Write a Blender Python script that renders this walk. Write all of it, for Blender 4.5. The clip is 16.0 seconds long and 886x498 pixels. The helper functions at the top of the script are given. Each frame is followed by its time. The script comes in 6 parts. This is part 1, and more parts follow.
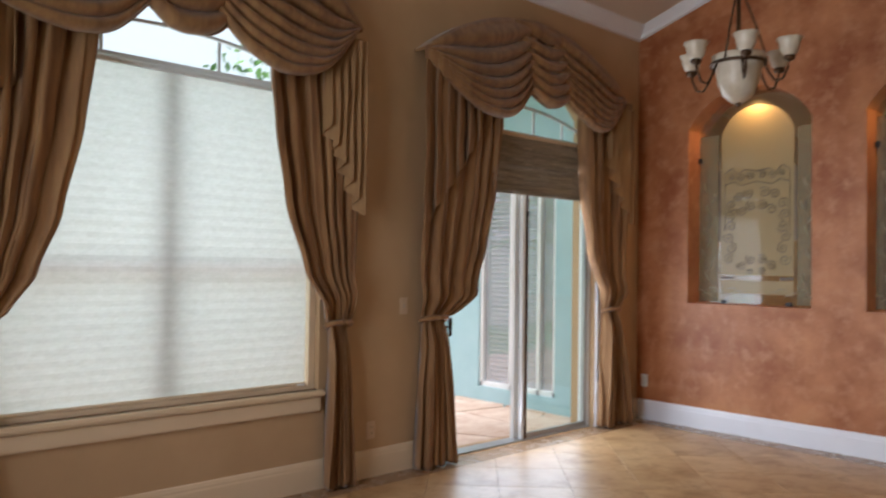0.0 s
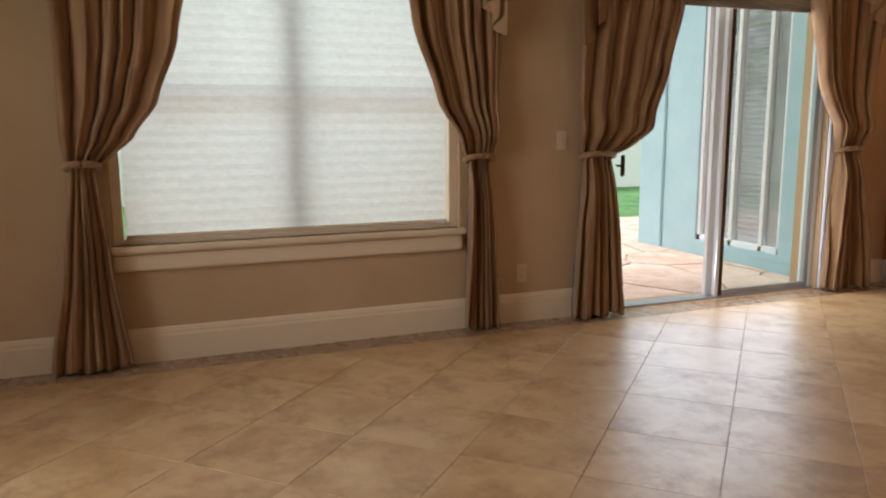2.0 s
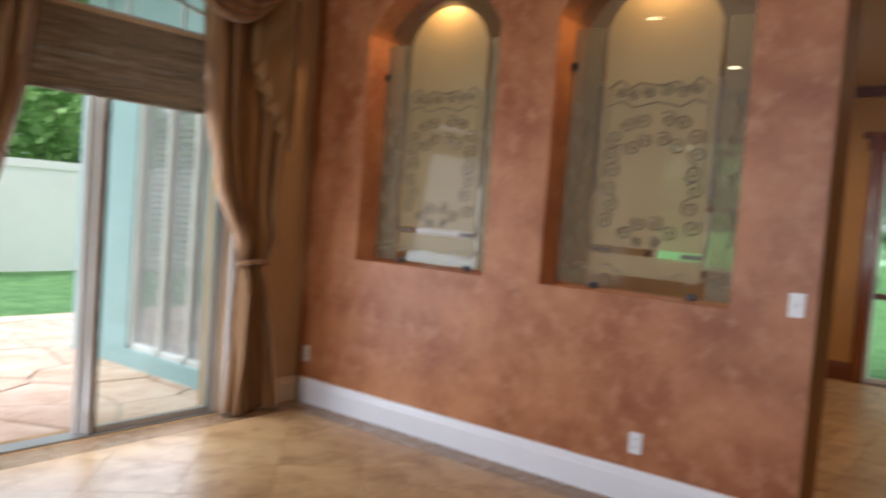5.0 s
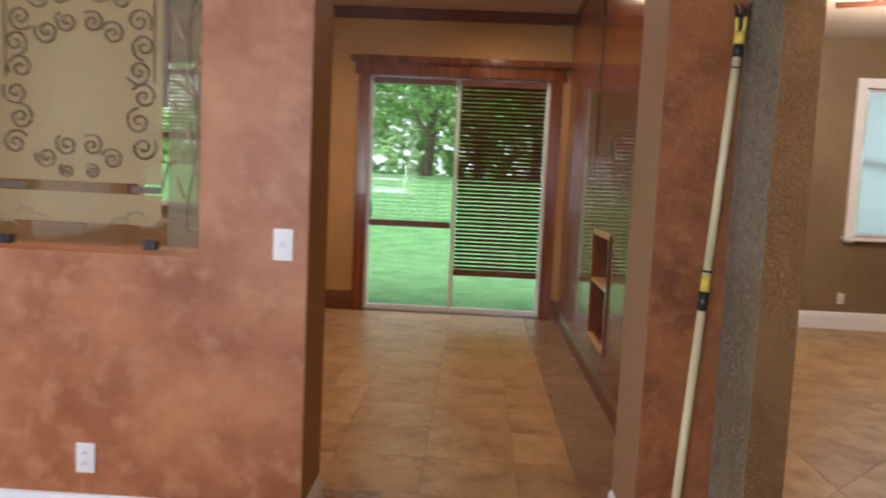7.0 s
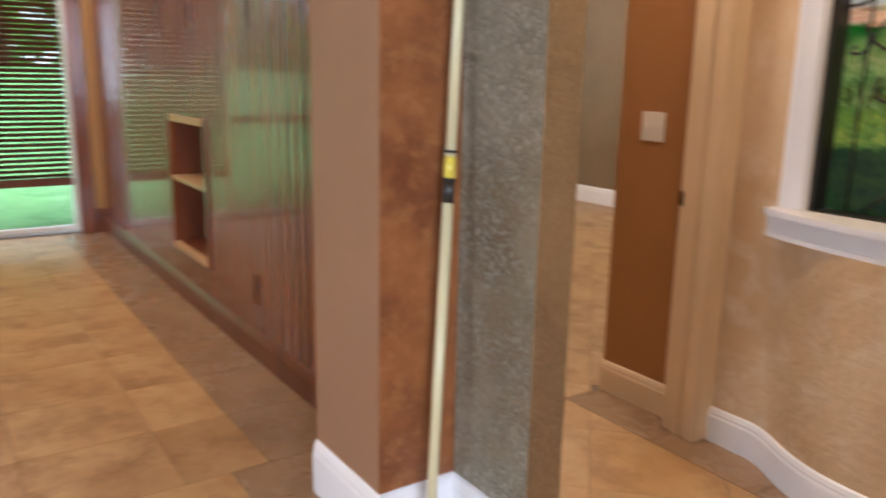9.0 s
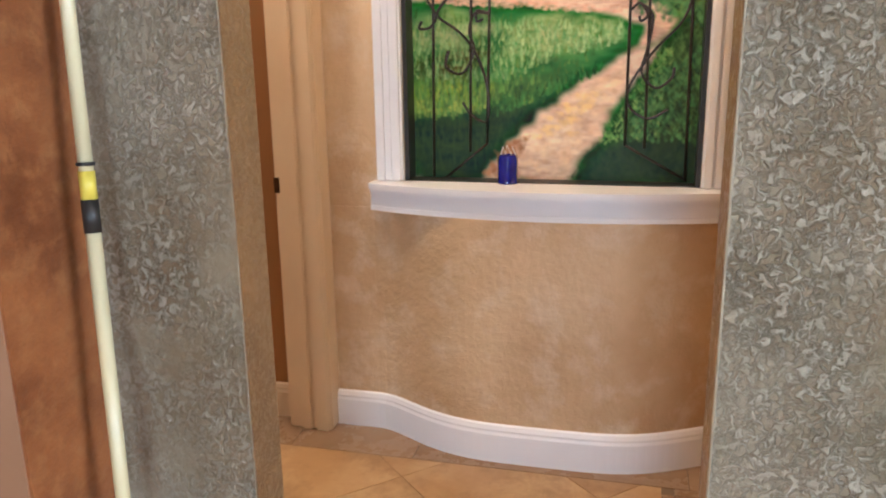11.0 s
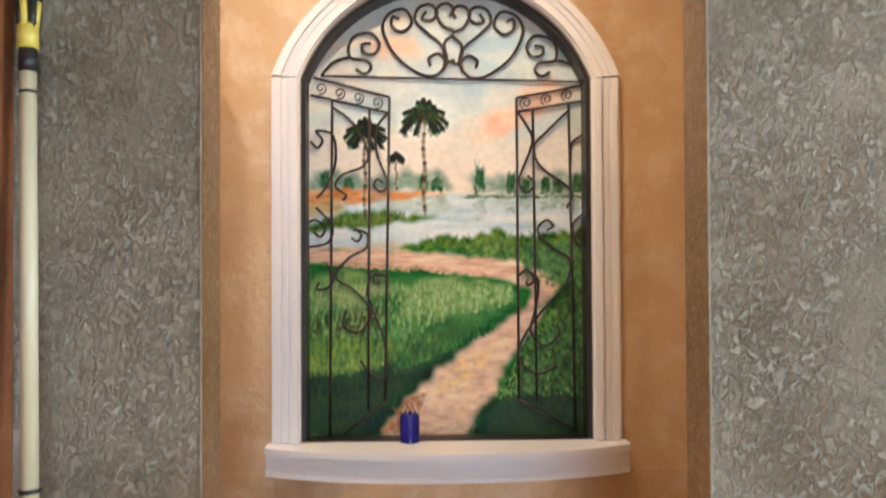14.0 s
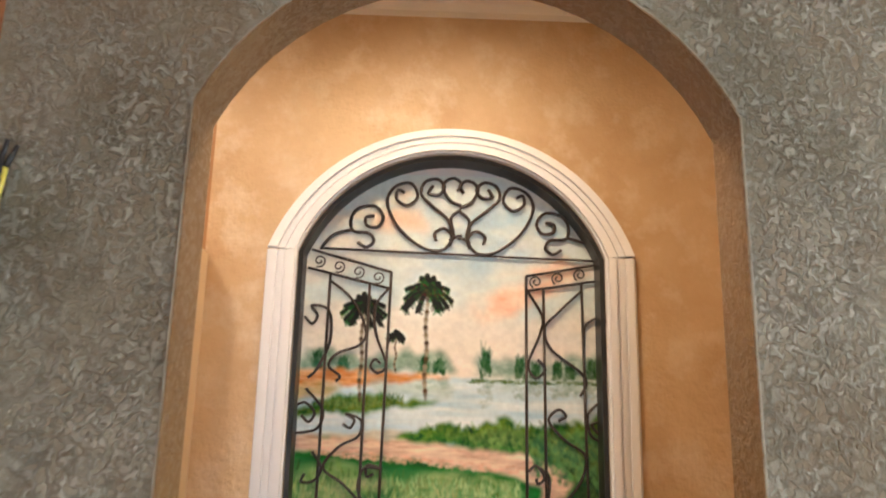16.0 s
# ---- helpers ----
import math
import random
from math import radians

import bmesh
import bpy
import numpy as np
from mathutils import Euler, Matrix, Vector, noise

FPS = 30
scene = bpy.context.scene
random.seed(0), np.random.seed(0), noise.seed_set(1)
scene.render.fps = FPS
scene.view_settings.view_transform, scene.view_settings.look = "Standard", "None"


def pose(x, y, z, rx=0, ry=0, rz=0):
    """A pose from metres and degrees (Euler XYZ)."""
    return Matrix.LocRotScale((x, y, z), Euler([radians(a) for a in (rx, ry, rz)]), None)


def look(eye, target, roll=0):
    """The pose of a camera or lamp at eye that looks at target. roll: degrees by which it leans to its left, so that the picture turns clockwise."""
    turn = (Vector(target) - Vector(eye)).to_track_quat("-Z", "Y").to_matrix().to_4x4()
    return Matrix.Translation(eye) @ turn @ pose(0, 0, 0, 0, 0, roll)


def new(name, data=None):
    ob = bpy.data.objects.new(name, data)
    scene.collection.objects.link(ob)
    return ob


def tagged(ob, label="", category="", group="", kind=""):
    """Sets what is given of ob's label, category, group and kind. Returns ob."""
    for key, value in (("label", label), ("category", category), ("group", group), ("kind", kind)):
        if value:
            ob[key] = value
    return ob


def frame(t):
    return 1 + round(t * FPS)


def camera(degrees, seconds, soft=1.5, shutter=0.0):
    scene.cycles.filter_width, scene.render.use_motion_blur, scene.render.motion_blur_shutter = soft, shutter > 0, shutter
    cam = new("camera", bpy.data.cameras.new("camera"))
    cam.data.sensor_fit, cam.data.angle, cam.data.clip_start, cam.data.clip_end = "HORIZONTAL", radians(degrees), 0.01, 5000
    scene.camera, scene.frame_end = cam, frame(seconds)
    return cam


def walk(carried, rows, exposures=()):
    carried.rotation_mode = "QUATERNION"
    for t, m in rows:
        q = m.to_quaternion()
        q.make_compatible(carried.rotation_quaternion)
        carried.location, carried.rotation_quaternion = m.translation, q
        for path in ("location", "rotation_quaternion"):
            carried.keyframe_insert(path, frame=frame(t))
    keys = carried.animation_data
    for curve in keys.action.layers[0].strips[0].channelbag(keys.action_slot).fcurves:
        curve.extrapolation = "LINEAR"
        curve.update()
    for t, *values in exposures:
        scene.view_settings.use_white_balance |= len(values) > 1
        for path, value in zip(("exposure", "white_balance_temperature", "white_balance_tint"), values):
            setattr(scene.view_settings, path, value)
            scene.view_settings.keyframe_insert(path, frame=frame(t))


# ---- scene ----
cam = camera(59.9, 16.0, soft=1.9, shutter=0.5)
PATH = [
    (0, (4.081, -6.339, 1.417), (2.619, -4.975, 1.458), 0.8),
    (0.5, (4.139, -6.156, 1.388), (2.535, -4.963, 1.335), 0.9),
    (1, (4.125, -5.888, 1.343), (2.425, -4.841, 1.212), 0.4),
    (1.5, (4.163, -5.646, 1.266), (2.406, -4.724, 1.018), 0.4),
    (2, (4.207, -5.387, 1.235), (2.375, -4.651, 0.913), -0.2),
    (2.5, (4.266, -5.09, 1.248), (2.454, -4.32, 0.895), -1.6),
    (3, (4.229, -4.834, 1.229), (2.477, -3.917, 0.931), -1.7),
    (3.5, (4.286, -4.565, 1.272), (2.585, -3.552, 0.989), 1.4),
    (4, (4.263, -4.343, 1.352), (2.605, -3.262, 1.066), 0.8),
    (4.5, (4.231, -4.128, 1.448), (2.741, -2.81, 1.239), 1.9),
    (5, (4.269, -3.911, 1.498), (3.057, -2.323, 1.395), 4.3),
    (5.2, (4.271, -3.823, 1.513), (3.207, -2.131, 1.44), 4.4),
    (7.3, (4.031, -2.612, 1.442), (4.127, -0.625, 1.235), 1.8),
    (7.5, (3.981, -2.523, 1.439), (4.202, -0.549, 1.205), 1.3),
    (8, (3.926, -2.244, 1.39), (4.378, -0.327, 1.043), 2.9),
    (8.5, (3.872, -1.972, 1.368), (4.559, -0.133, 0.987), 3.4),
    (9, (3.741, -1.806, 1.356), (4.841, -0.194, 0.918), 1.1),
    (9.5, (3.672, -1.638, 1.34), (5.172, -0.404, 0.865), 1.3),
    (10, (3.686, -1.404, 1.351), (5.393, -0.475, 0.877), 0.8),
    (10.2, (3.665, -1.358, 1.347), (5.426, -0.549, 0.853), 0.6),
    (12.3, (3.595, -0.925, 1.423), (5.555, -0.712, 1.089), -1.1),
    (12.5, (3.584, -0.911, 1.446), (5.553, -0.715, 1.153), -0.7),
    (13, (3.588, -0.873, 1.481), (5.575, -0.751, 1.287), 0.4),
    (13.5, (3.582, -0.852, 1.507), (5.578, -0.807, 1.394), 0.7),
    (14, (3.579, -0.8, 1.548), (5.578, -0.855, 1.578), -0.3),
    (14.5, (3.565, -0.765, 1.567), (5.558, -0.865, 1.709), 0.0),
    (15, (3.574, -0.75, 1.586), (5.559, -0.853, 1.803), 0.5),
    (15.5, (3.625, -0.749, 1.603), (5.593, -0.833, 1.947), 0.5),
    (16, (3.77, -0.796, 1.62), (5.717, -0.844, 2.075), 1.3),
]
walk(cam, [(t, look(eye, target, roll)) for t, eye, target, roll in PATH],
     [(0, 0.47, 6150, 17), (2.2, 0.47, 6400, 17), (4.5, 0.52, 6250, 17), (5.2, 0.58, 6200, 17), (7.3, 1.15, 6050, 18), (8, 1.4, 5900, 17), (9, 1.75, 5750, 14), (10, 2.05, 5600, 13), (12.5, 1.85, 5500, 11), (14.5, 1.75, 5550, 11), (16, 1.7, 5850, 11)])

# ---- world, sun, large lights ----
world = bpy.data.worlds.new("sky_world")
scene.world = world
world.use_nodes = True
wn = world.node_tree
sky = wn.nodes.new("ShaderNodeTexSky")
sky.sky_type, sky.sun_disc = "NISHITA", False
sky.sun_elevation, sky.sun_rotation = radians(75), radians(175)
sky.air_density, sky.dust_density, sky.ozone_density = 1.0, 8.0, 1.0
# thin bright cloud over the blue
haze = wn.nodes.new("ShaderNodeMix")
haze.data_type = "RGBA"
haze.inputs[0].default_value = 0.75
haze.inputs[7].default_value = (6.6, 7.0, 7.2, 1)
wn.links.new(sky.outputs[0], haze.inputs[6])
wn.links.new(haze.outputs[2], wn.nodes["Background"].inputs[0])
wn.nodes["Background"].inputs[1].default_value = 0.15
sun = new("sun", bpy.data.lights.new("sun", "SUN"))
sun.data.energy, sun.data.angle, sun.data.color = 2.8, radians(40), (1.0, 0.96, 0.91)
sun.matrix_world = look((0, 0, 20), (-0.23, 2.67, 10))


def area(name, eye, target, w, h, power, color):
    ob = new(name, bpy.data.lights.new(name, "AREA"))
    ob.data.shape, ob.data.size, ob.data.size_y = "RECTANGLE", w, h
    ob.data.energy, ob.data.color = power, color
    ob.matrix_world = look(eye, target)
    return ob


DAY = (0.78, 0.90, 1.0)
area("door_daylight", (-0.03, -1.55, 1.2), (3, -1.55, 1.1), 1.5, 2.1, 28, DAY)
area("window_daylight", (-0.75, -4.55, 2.0), (3, -4.55, 2.0), 2.2, 2.2, 10, (0.82, 0.92, 1.0))
# added cool fill from the unseen south end, to brighten the gray wall
area("rear_window_daylight", (1.9, -7.48, 1.75), (3.4, -2, 1.6), 1.9, 2.2, 53, (0.86, 0.94, 1.0)).data.spread = radians(125)
area("bedroom_daylight", (8.75, 5.9, 1.8), (8.75, 2, 1.6), 1.4, 1.6, 14, DAY)

# ---- materials ----
def nodes_of(name):
    m = bpy.data.materials.new(name)
    m.use_nodes = True
    t = m.node_tree
    return m, t, t.nodes["Principled BSDF"]


def mixed(t, fac, a, b):
    n = t.nodes.new("ShaderNodeMix")
    n.data_type = "RGBA"
    n.inputs[6].default_value, n.inputs[7].default_value = (*a, 1), (*b, 1)
    t.links.new(fac, n.inputs[0])
    return n


def coords(t, scale=(1, 1, 1)):
    c = t.nodes.new("ShaderNodeNewGeometry")
    mp = t.nodes.new("ShaderNodeMapping")
    mp.inputs["Scale"].default_value = scale
    t.links.new(c.outputs["Position"], mp.inputs[0])
    return mp.outputs[0]


def cloud(t, vec, scale, detail=4, rough=0.6, low=0.35, high=0.65):
    n = t.nodes.new("ShaderNodeTexNoise")
    n.inputs["Scale"].default_value, n.inputs["Detail"].default_value, n.inputs["Roughness"].default_value = scale, detail, rough
    t.links.new(vec, n.inputs["Vector"])
    r = t.nodes.new("ShaderNodeMapRange")
    r.inputs[1].default_value, r.inputs[2].default_value = low, high
    t.links.new(n.outputs[0], r.inputs[0])
    return r.outputs[0]


def relief(t, b, height, strength, distance):
    n = t.nodes.new("ShaderNodeBump")
    n.inputs["Strength"].default_value, n.inputs["Distance"].default_value = strength, distance
    t.links.new(height, n.inputs["Height"])
    t.links.new(n.outputs[0], b.inputs["Normal"])


def surface(name, a, b, scale=3.0, rough=0.6, fine=60.0, bump=0.15, depth=0.002, metal=0.0, detail=5, stretch=(1, 1, 1), low=0.35, high=0.65, coat=0.0, third=None):
    """A mottled surface: two colours in clouds, fine grain in relief."""
    m, t, p = nodes_of(name)
    v = coords(t, stretch)
    f = cloud(t, v, scale, detail, 0.62, low, high)
    c = mixed(t, f, a, b)
    out = c.outputs[2]
    if third:
        f2 = cloud(t, v, scale * 3.7, 4, 0.6, 0.5, 0.8)
        n = mixed(t, f2, a, third)
        t.links.new(out, n.inputs[6])
        out = n.outputs[2]
    t.links.new(out, p.inputs["Base Color"])
    p.inputs["Roughness"].default_value, p.inputs["Metallic"].default_value = rough, metal
    p.inputs["Coat Weight"].default_value = coat
    if bump:
        relief(t, p, cloud(t, v, fine, 4, 0.6, 0.3, 0.7), bump, depth)
    return m


def plaster(name, a, b, c, bump=0.8, strong=0.4, size=46, wear=None, sheen=0.0):
    """Knocked-down wall finish: flat raised flakes over a rougher, clouded ground."""
    m, t, p = nodes_of(name)
    v = coords(t)
    f = cloud(t, v, 2.3, 8, 0.74, 0.38, 0.62)
    warp = t.nodes.new("ShaderNodeTexNoise")
    warp.inputs["Scale"].default_value, warp.inputs["Detail"].default_value = size, 5
    warp.inputs["Roughness"].default_value, warp.inputs["Distortion"].default_value = 0.6, 0.9
    t.links.new(v, warp.inputs["Vector"])
    edge = t.nodes.new("ShaderNodeMapRange")
    edge.interpolation_type = "SMOOTHSTEP"
    edge.inputs[1].default_value, edge.inputs[2].default_value = 0.44, 0.58
    t.links.new(warp.outputs[0], edge.inputs[0])
    flakes = edge.outputs[0]
    # flakes are thicker in some stretches of wall than in others
    thick = cloud(t, v, 5.5, 4, 0.6, 0.30, 0.62)
    amount = t.nodes.new("ShaderNodeMath")
    amount.operation = "MULTIPLY"
    t.links.new(flakes, amount.inputs[0])
    t.links.new(thick, amount.inputs[1])
    col = mixed(t, f, a, b)
    out = col.outputs[2]
    if wear:
        dirt = mixed(t, cloud(t, v, 1.6, 6, 0.7, 0.50, 0.72), a, wear)
        t.links.new(out, dirt.inputs[6])
        out = dirt.outputs[2]
    col2 = mixed(t, flakes, a, c)
    mlt = t.nodes.new("ShaderNodeMath")
    mlt.operation = "MULTIPLY"
    mlt.inputs[1].default_value = strong
    t.links.new(amount.outputs[0], mlt.inputs[0])
    t.links.new(mlt.outputs[0], col2.inputs[0])
    t.links.new(out, col2.inputs[6])
    t.links.new(col2.outputs[2], p.inputs["Base Color"])
    p.inputs["Metallic"].default_value = sheen
    gl = t.nodes.new("ShaderNodeMapRange")
    gl.inputs[3].default_value, gl.inputs[4].default_value = 0.50, 0.28
    t.links.new(flakes, gl.inputs[0])
    t.links.new(gl.outputs[0], p.inputs["Roughness"])
    grit = cloud(t, v, size * 6, 3, 0.6, 0.3, 0.7)
    hs = t.nodes.new("ShaderNodeMath")
    hs.operation = "MULTIPLY_ADD"
    hs.inputs[1].default_value = 0.16
    t.links.new(grit, hs.inputs[0])
    t.links.new(amount.outputs[0], hs.inputs[2])
    relief(t, p, hs.outputs[0], bump, 0.009)
    return m


def glass_material(name, color=(0.95, 1, 0.98), rough=0.0, haze=0.0, haze_color=(0.75, 0.68, 0.55), gloss=0.04):
    m, t, p = nodes_of(name)
    p.inputs["Base Color"].default_value = (*haze_color, 1)
    p.inputs["Roughness"].default_value = 0.5
    g = t.nodes.new("ShaderNodeBsdfTransparent")
    g.inputs[0].default_value = (*color, 1)
    gl = t.nodes.new("ShaderNodeBsdfGlossy")
    gl.inputs["Roughness"].default_value = rough
    fr = t.nodes.new("ShaderNodeLayerWeight")
    fr.inputs[0].default_value = 0.5
    pw = t.nodes.new("ShaderNodeMath")
    pw.operation = "POWER"
    pw.inputs[1].default_value = 4.0
    t.links.new(fr.outputs["Facing"], pw.inputs[0])
    add = t.nodes.new("ShaderNodeMath")
    add.operation = "MULTIPLY_ADD"
    add.inputs[1].default_value, add.inputs[2].default_value = 0.6, gloss
    t.links.new(pw.outputs[0], add.inputs[0])
    mx = t.nodes.new("ShaderNodeMixShader")
    base = t.nodes.new("ShaderNodeMixShader")
    base.inputs[0].default_value = haze
    t.links.new(g.outputs[0], base.inputs[1])
    t.links.new(p.outputs[0], base.inputs[2])
    t.links.new(add.outputs[0], mx.inputs[0])
    t.links.new(base.outputs[0], mx.inputs[1])
    t.links.new(gl.outputs[0], mx.inputs[2])
    t.links.new(mx.outputs[0], t.nodes["Material Output"].inputs[0])
    return m


def glow(name, color, strength):
    m, t, p = nodes_of(name)
    p.inputs["Base Color"].default_value = (*color, 1)
    p.inputs["Emission Color"].default_value = (*color, 1)
    p.inputs["Emission Strength"].default_value = strength
    return m


M = {}
M["terracotta"] = surface("terracotta_wall", (0.285, 0.080, 0.022), (0.52, 0.212, 0.086), 2.1, 0.46, 90, 0.1, 0.002, detail=9, third=(0.56, 0.265, 0.13))
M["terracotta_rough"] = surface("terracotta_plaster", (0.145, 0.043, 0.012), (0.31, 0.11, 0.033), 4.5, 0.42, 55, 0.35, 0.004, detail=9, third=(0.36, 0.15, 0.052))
M["tan"] = surface("tan_wall", (0.475, 0.312, 0.168), (0.525, 0.352, 0.198), 1.5, 0.6, 120, 0.08, 0.001)
M["smooth_brown"] = surface("smooth_brown_wall", (0.30, 0.162, 0.090), (0.34, 0.19, 0.11), 1.5, 0.55, 100, 0.06, 0.001)
M["gray_plaster"] = plaster("gray_plaster", (0.215, 0.185, 0.120), (0.41, 0.365, 0.265), (0.60, 0.58, 0.48), 1.0, 0.55, 62, (0.25, 0.18, 0.10), 0.3)
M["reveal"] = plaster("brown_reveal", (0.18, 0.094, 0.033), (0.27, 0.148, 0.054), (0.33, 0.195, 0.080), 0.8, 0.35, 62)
M["worn_edge"] = surface("worn_plaster_edge", (0.26, 0.22, 0.15), (0.40, 0.35, 0.25), 14, 0.5, 60, 0.3, 0.002)
M["niche_orange"] = surface("niche_orange_wall", (0.49, 0.315, 0.165), (0.64, 0.455, 0.27), 2.2, 0.46, 38, 0.6, 0.004, detail=9, third=(0.70, 0.57, 0.42))
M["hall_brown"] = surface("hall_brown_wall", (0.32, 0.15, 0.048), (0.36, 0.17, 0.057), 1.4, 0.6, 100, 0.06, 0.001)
M["bed_wall"] = surface("bedroom_wall", (0.185, 0.125, 0.066), (0.235, 0.165, 0.09), 1.2, 0.5, 80, 0.08, 0.001)
M["yellow"] = surface("yellow_wall", (0.44, 0.235, 0.072), (0.50, 0.28, 0.092), 1.2, 0.6, 80, 0.08, 0.001)
M["ceiling"] = surface("ceiling_paint", (0.62, 0.52, 0.42), (0.66, 0.56, 0.46), 1.0, 0.8, 150, 0.15, 0.001)
M["trim"] = surface("white_trim", (0.80, 0.79, 0.81), (0.85, 0.84, 0.86), 2.0, 0.35, 80, 0.03, 0.0005)
M["cream_trim"] = surface("cream_trim", (0.70, 0.54, 0.355), (0.74, 0.58, 0.39), 2.0, 0.4, 80, 0.03, 0.0005)
M["wood"] = surface("red_wood", (0.13, 0.035, 0.012), (0.27, 0.085, 0.03), 2.5, 0.17, 22, 0.12, 0.0012, stretch=(7, 7, 0.35), coat=0.5, third=(0.075, 0.02, 0.008))
M["dark_wood"] = surface("dark_wood", (0.11, 0.03, 0.012), (0.17, 0.05, 0.02), 2.5, 0.3, 40, 0.06, 0.001, stretch=(2, 2, 0.6))
M["turquoise"] = surface("turquoise_stucco", (0.36, 0.56, 0.61), (0.42, 0.62, 0.67), 1.5, 0.8, 90, 0.4, 0.004)
M["white_metal"] = surface("white_metal", (0.76, 0.79, 0.80), (0.82, 0.84, 0.85), 2, 0.35, 60, 0.02, 0.0005)
M["gray_metal"] = surface("gray_metal", (0.40, 0.42, 0.43), (0.46, 0.48, 0.49), 2, 0.4, 60, 0.02, 0.0005, metal=0.6)
M["black"] = surface("black_plastic", (0.015, 0.014, 0.013), (0.03, 0.028, 0.026), 8, 0.4, 60, 0.05, 0.0005)
M["bronze"] = surface("dark_bronze", (0.06, 0.035, 0.02), (0.11, 0.06, 0.03), 12, 0.4, 80, 0.1, 0.0008, metal=0.8)
M["plate"] = surface("plate_plastic", (0.72, 0.68, 0.60), (0.76, 0.72, 0.64), 4, 0.35, 60, 0.02, 0.0003)
M["tan_plate"] = surface("tan_painted_plate", (0.60, 0.44, 0.29), (0.64, 0.48, 0.32), 4, 0.4, 60, 0.02, 0.0003)
M["plate_white"] = surface("white_plate_plastic", (0.80, 0.80, 0.80), (0.84, 0.84, 0.84), 4, 0.3, 60, 0.02, 0.0003)
M["glass"] = glass_material("window_glass")
M["porch_glass"] = glass_material("porch_glass", (0.9, 0.95, 0.98), 0.0, 0.26, (0.72, 0.73, 0.77), 0.12)
M["etched"] = glass_material("etched_glass", (0.86, 0.84, 0.74), 0.02, 0.60, (0.42, 0.315, 0.155), 0.02)
M["thin_frost"] = glass_material("thinly_frosted_glass", (0.86, 0.84, 0.74), 0.02, 0.34, (0.32, 0.27, 0.17), 0.0)
M["leaf_frost"] = glass_material("frosted_leaf", (0.9, 0.88, 0.8), 0.02, 0.55, (0.46, 0.40, 0.28), 0.0)
M["sheet_glass"] = glass_material("sheet_glass", (0.93, 0.95, 0.90), 0.0, 0.05, (0.40, 0.36, 0.26), 0.06)
M["grass"] = surface("lawn", (0.09, 0.27, 0.08), (0.18, 0.42, 0.145), 2.2, 0.9, 150, 0.8, 0.03, detail=9, third=(0.25, 0.50, 0.20))
M["leaf"] = surface("leaves", (0.09, 0.22, 0.05), (0.22, 0.42, 0.12), 1.6, 0.6, 30, 0.1, 0.01, detail=8)
M["bark"] = surface("bark", (0.08, 0.06, 0.04), (0.16, 0.12, 0.09), 6.0, 0.9, 30, 0.8, 0.02)
M["fence"] = surface("white_vinyl", (0.82, 0.82, 0.80), (0.86, 0.86, 0.85), 1.0, 0.4, 40, 0.02, 0.0005)
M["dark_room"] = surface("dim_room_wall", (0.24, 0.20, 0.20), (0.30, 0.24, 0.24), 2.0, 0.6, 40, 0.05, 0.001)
M["louver_gray"] = surface("louver_gray", (0.34, 0.32, 0.34), (0.40, 0.38, 0.40), 2.0, 0.5, 40, 0.05, 0.001)
M["brick_red"] = surface("brick_red", (0.28, 0.09, 0.06), (0.36, 0.13, 0.08), 6.0, 0.8, 60, 0.3, 0.003)


def tile_material(name, a, b, c, rough=0.22):
    m, t, p = nodes_of(name)
    v = coords(t)
    info = t.nodes.new("ShaderNodeObjectInfo")
    isl = t.nodes.new("ShaderNodeNewGeometry")
    add = t.nodes.new("ShaderNodeMath")
    t.links.new(info.outputs["Random"], add.inputs[0])
    t.links.new(isl.outputs["Random Per Island"], add.inputs[1])
    comb = t.nodes.new("ShaderNodeCombineXYZ")
    big = t.nodes.new("ShaderNodeMath")
    big.operation = "MULTIPLY"
    big.inputs[1].default_value = 9.0
    t.links.new(add.outputs[0], big.inputs[0])
    t.links.new(big.outputs[0], comb.inputs[2])
    va = t.nodes.new("ShaderNodeVectorMath")
    t.links.new(v, va.inputs[0])
    t.links.new(comb.outputs[0], va.inputs[1])
    vec = va.outputs[0]
    f = cloud(t, vec, 2.6, 7, 0.66, 0.36, 0.64)
    col = mixed(t, f, a, b)
    vein = cloud(t, vec, 4.0, 8, 0.74, 0.48, 0.74)
    c2 = mixed(t, vein, a, c)
    t.links.new(col.outputs[2], c2.inputs[6])
    hs = t.nodes.new("ShaderNodeHueSaturation")
    mr = t.nodes.new("ShaderNodeMapRange")
    mr.inputs[2].default_value = 2.0
    mr.inputs[3].default_value, mr.inputs[4].default_value = 0.86, 1.1
    t.links.new(add.outputs[0], mr.inputs[0])
    t.links.new(mr.outputs[0], hs.inputs["Value"])
    t.links.new(c2.outputs[2], hs.inputs["Color"])
    t.links.new(hs.outputs[0], p.inputs["Base Color"])
    rr = t.nodes.new("ShaderNodeMapRange")
    rr.inputs[3].default_value, rr.inputs[4].default_value = rough, rough + 0.1
    t.links.new(vein, rr.inputs[0])
    t.links.new(rr.outputs[0], p.inputs["Roughness"])
    p.inputs["Specular IOR Level"].default_value = 0.38
    relief(t, p, cloud(t, vec, 9, 4, 0.6, 0.3, 0.7), 0.09, 0.006)
    return m


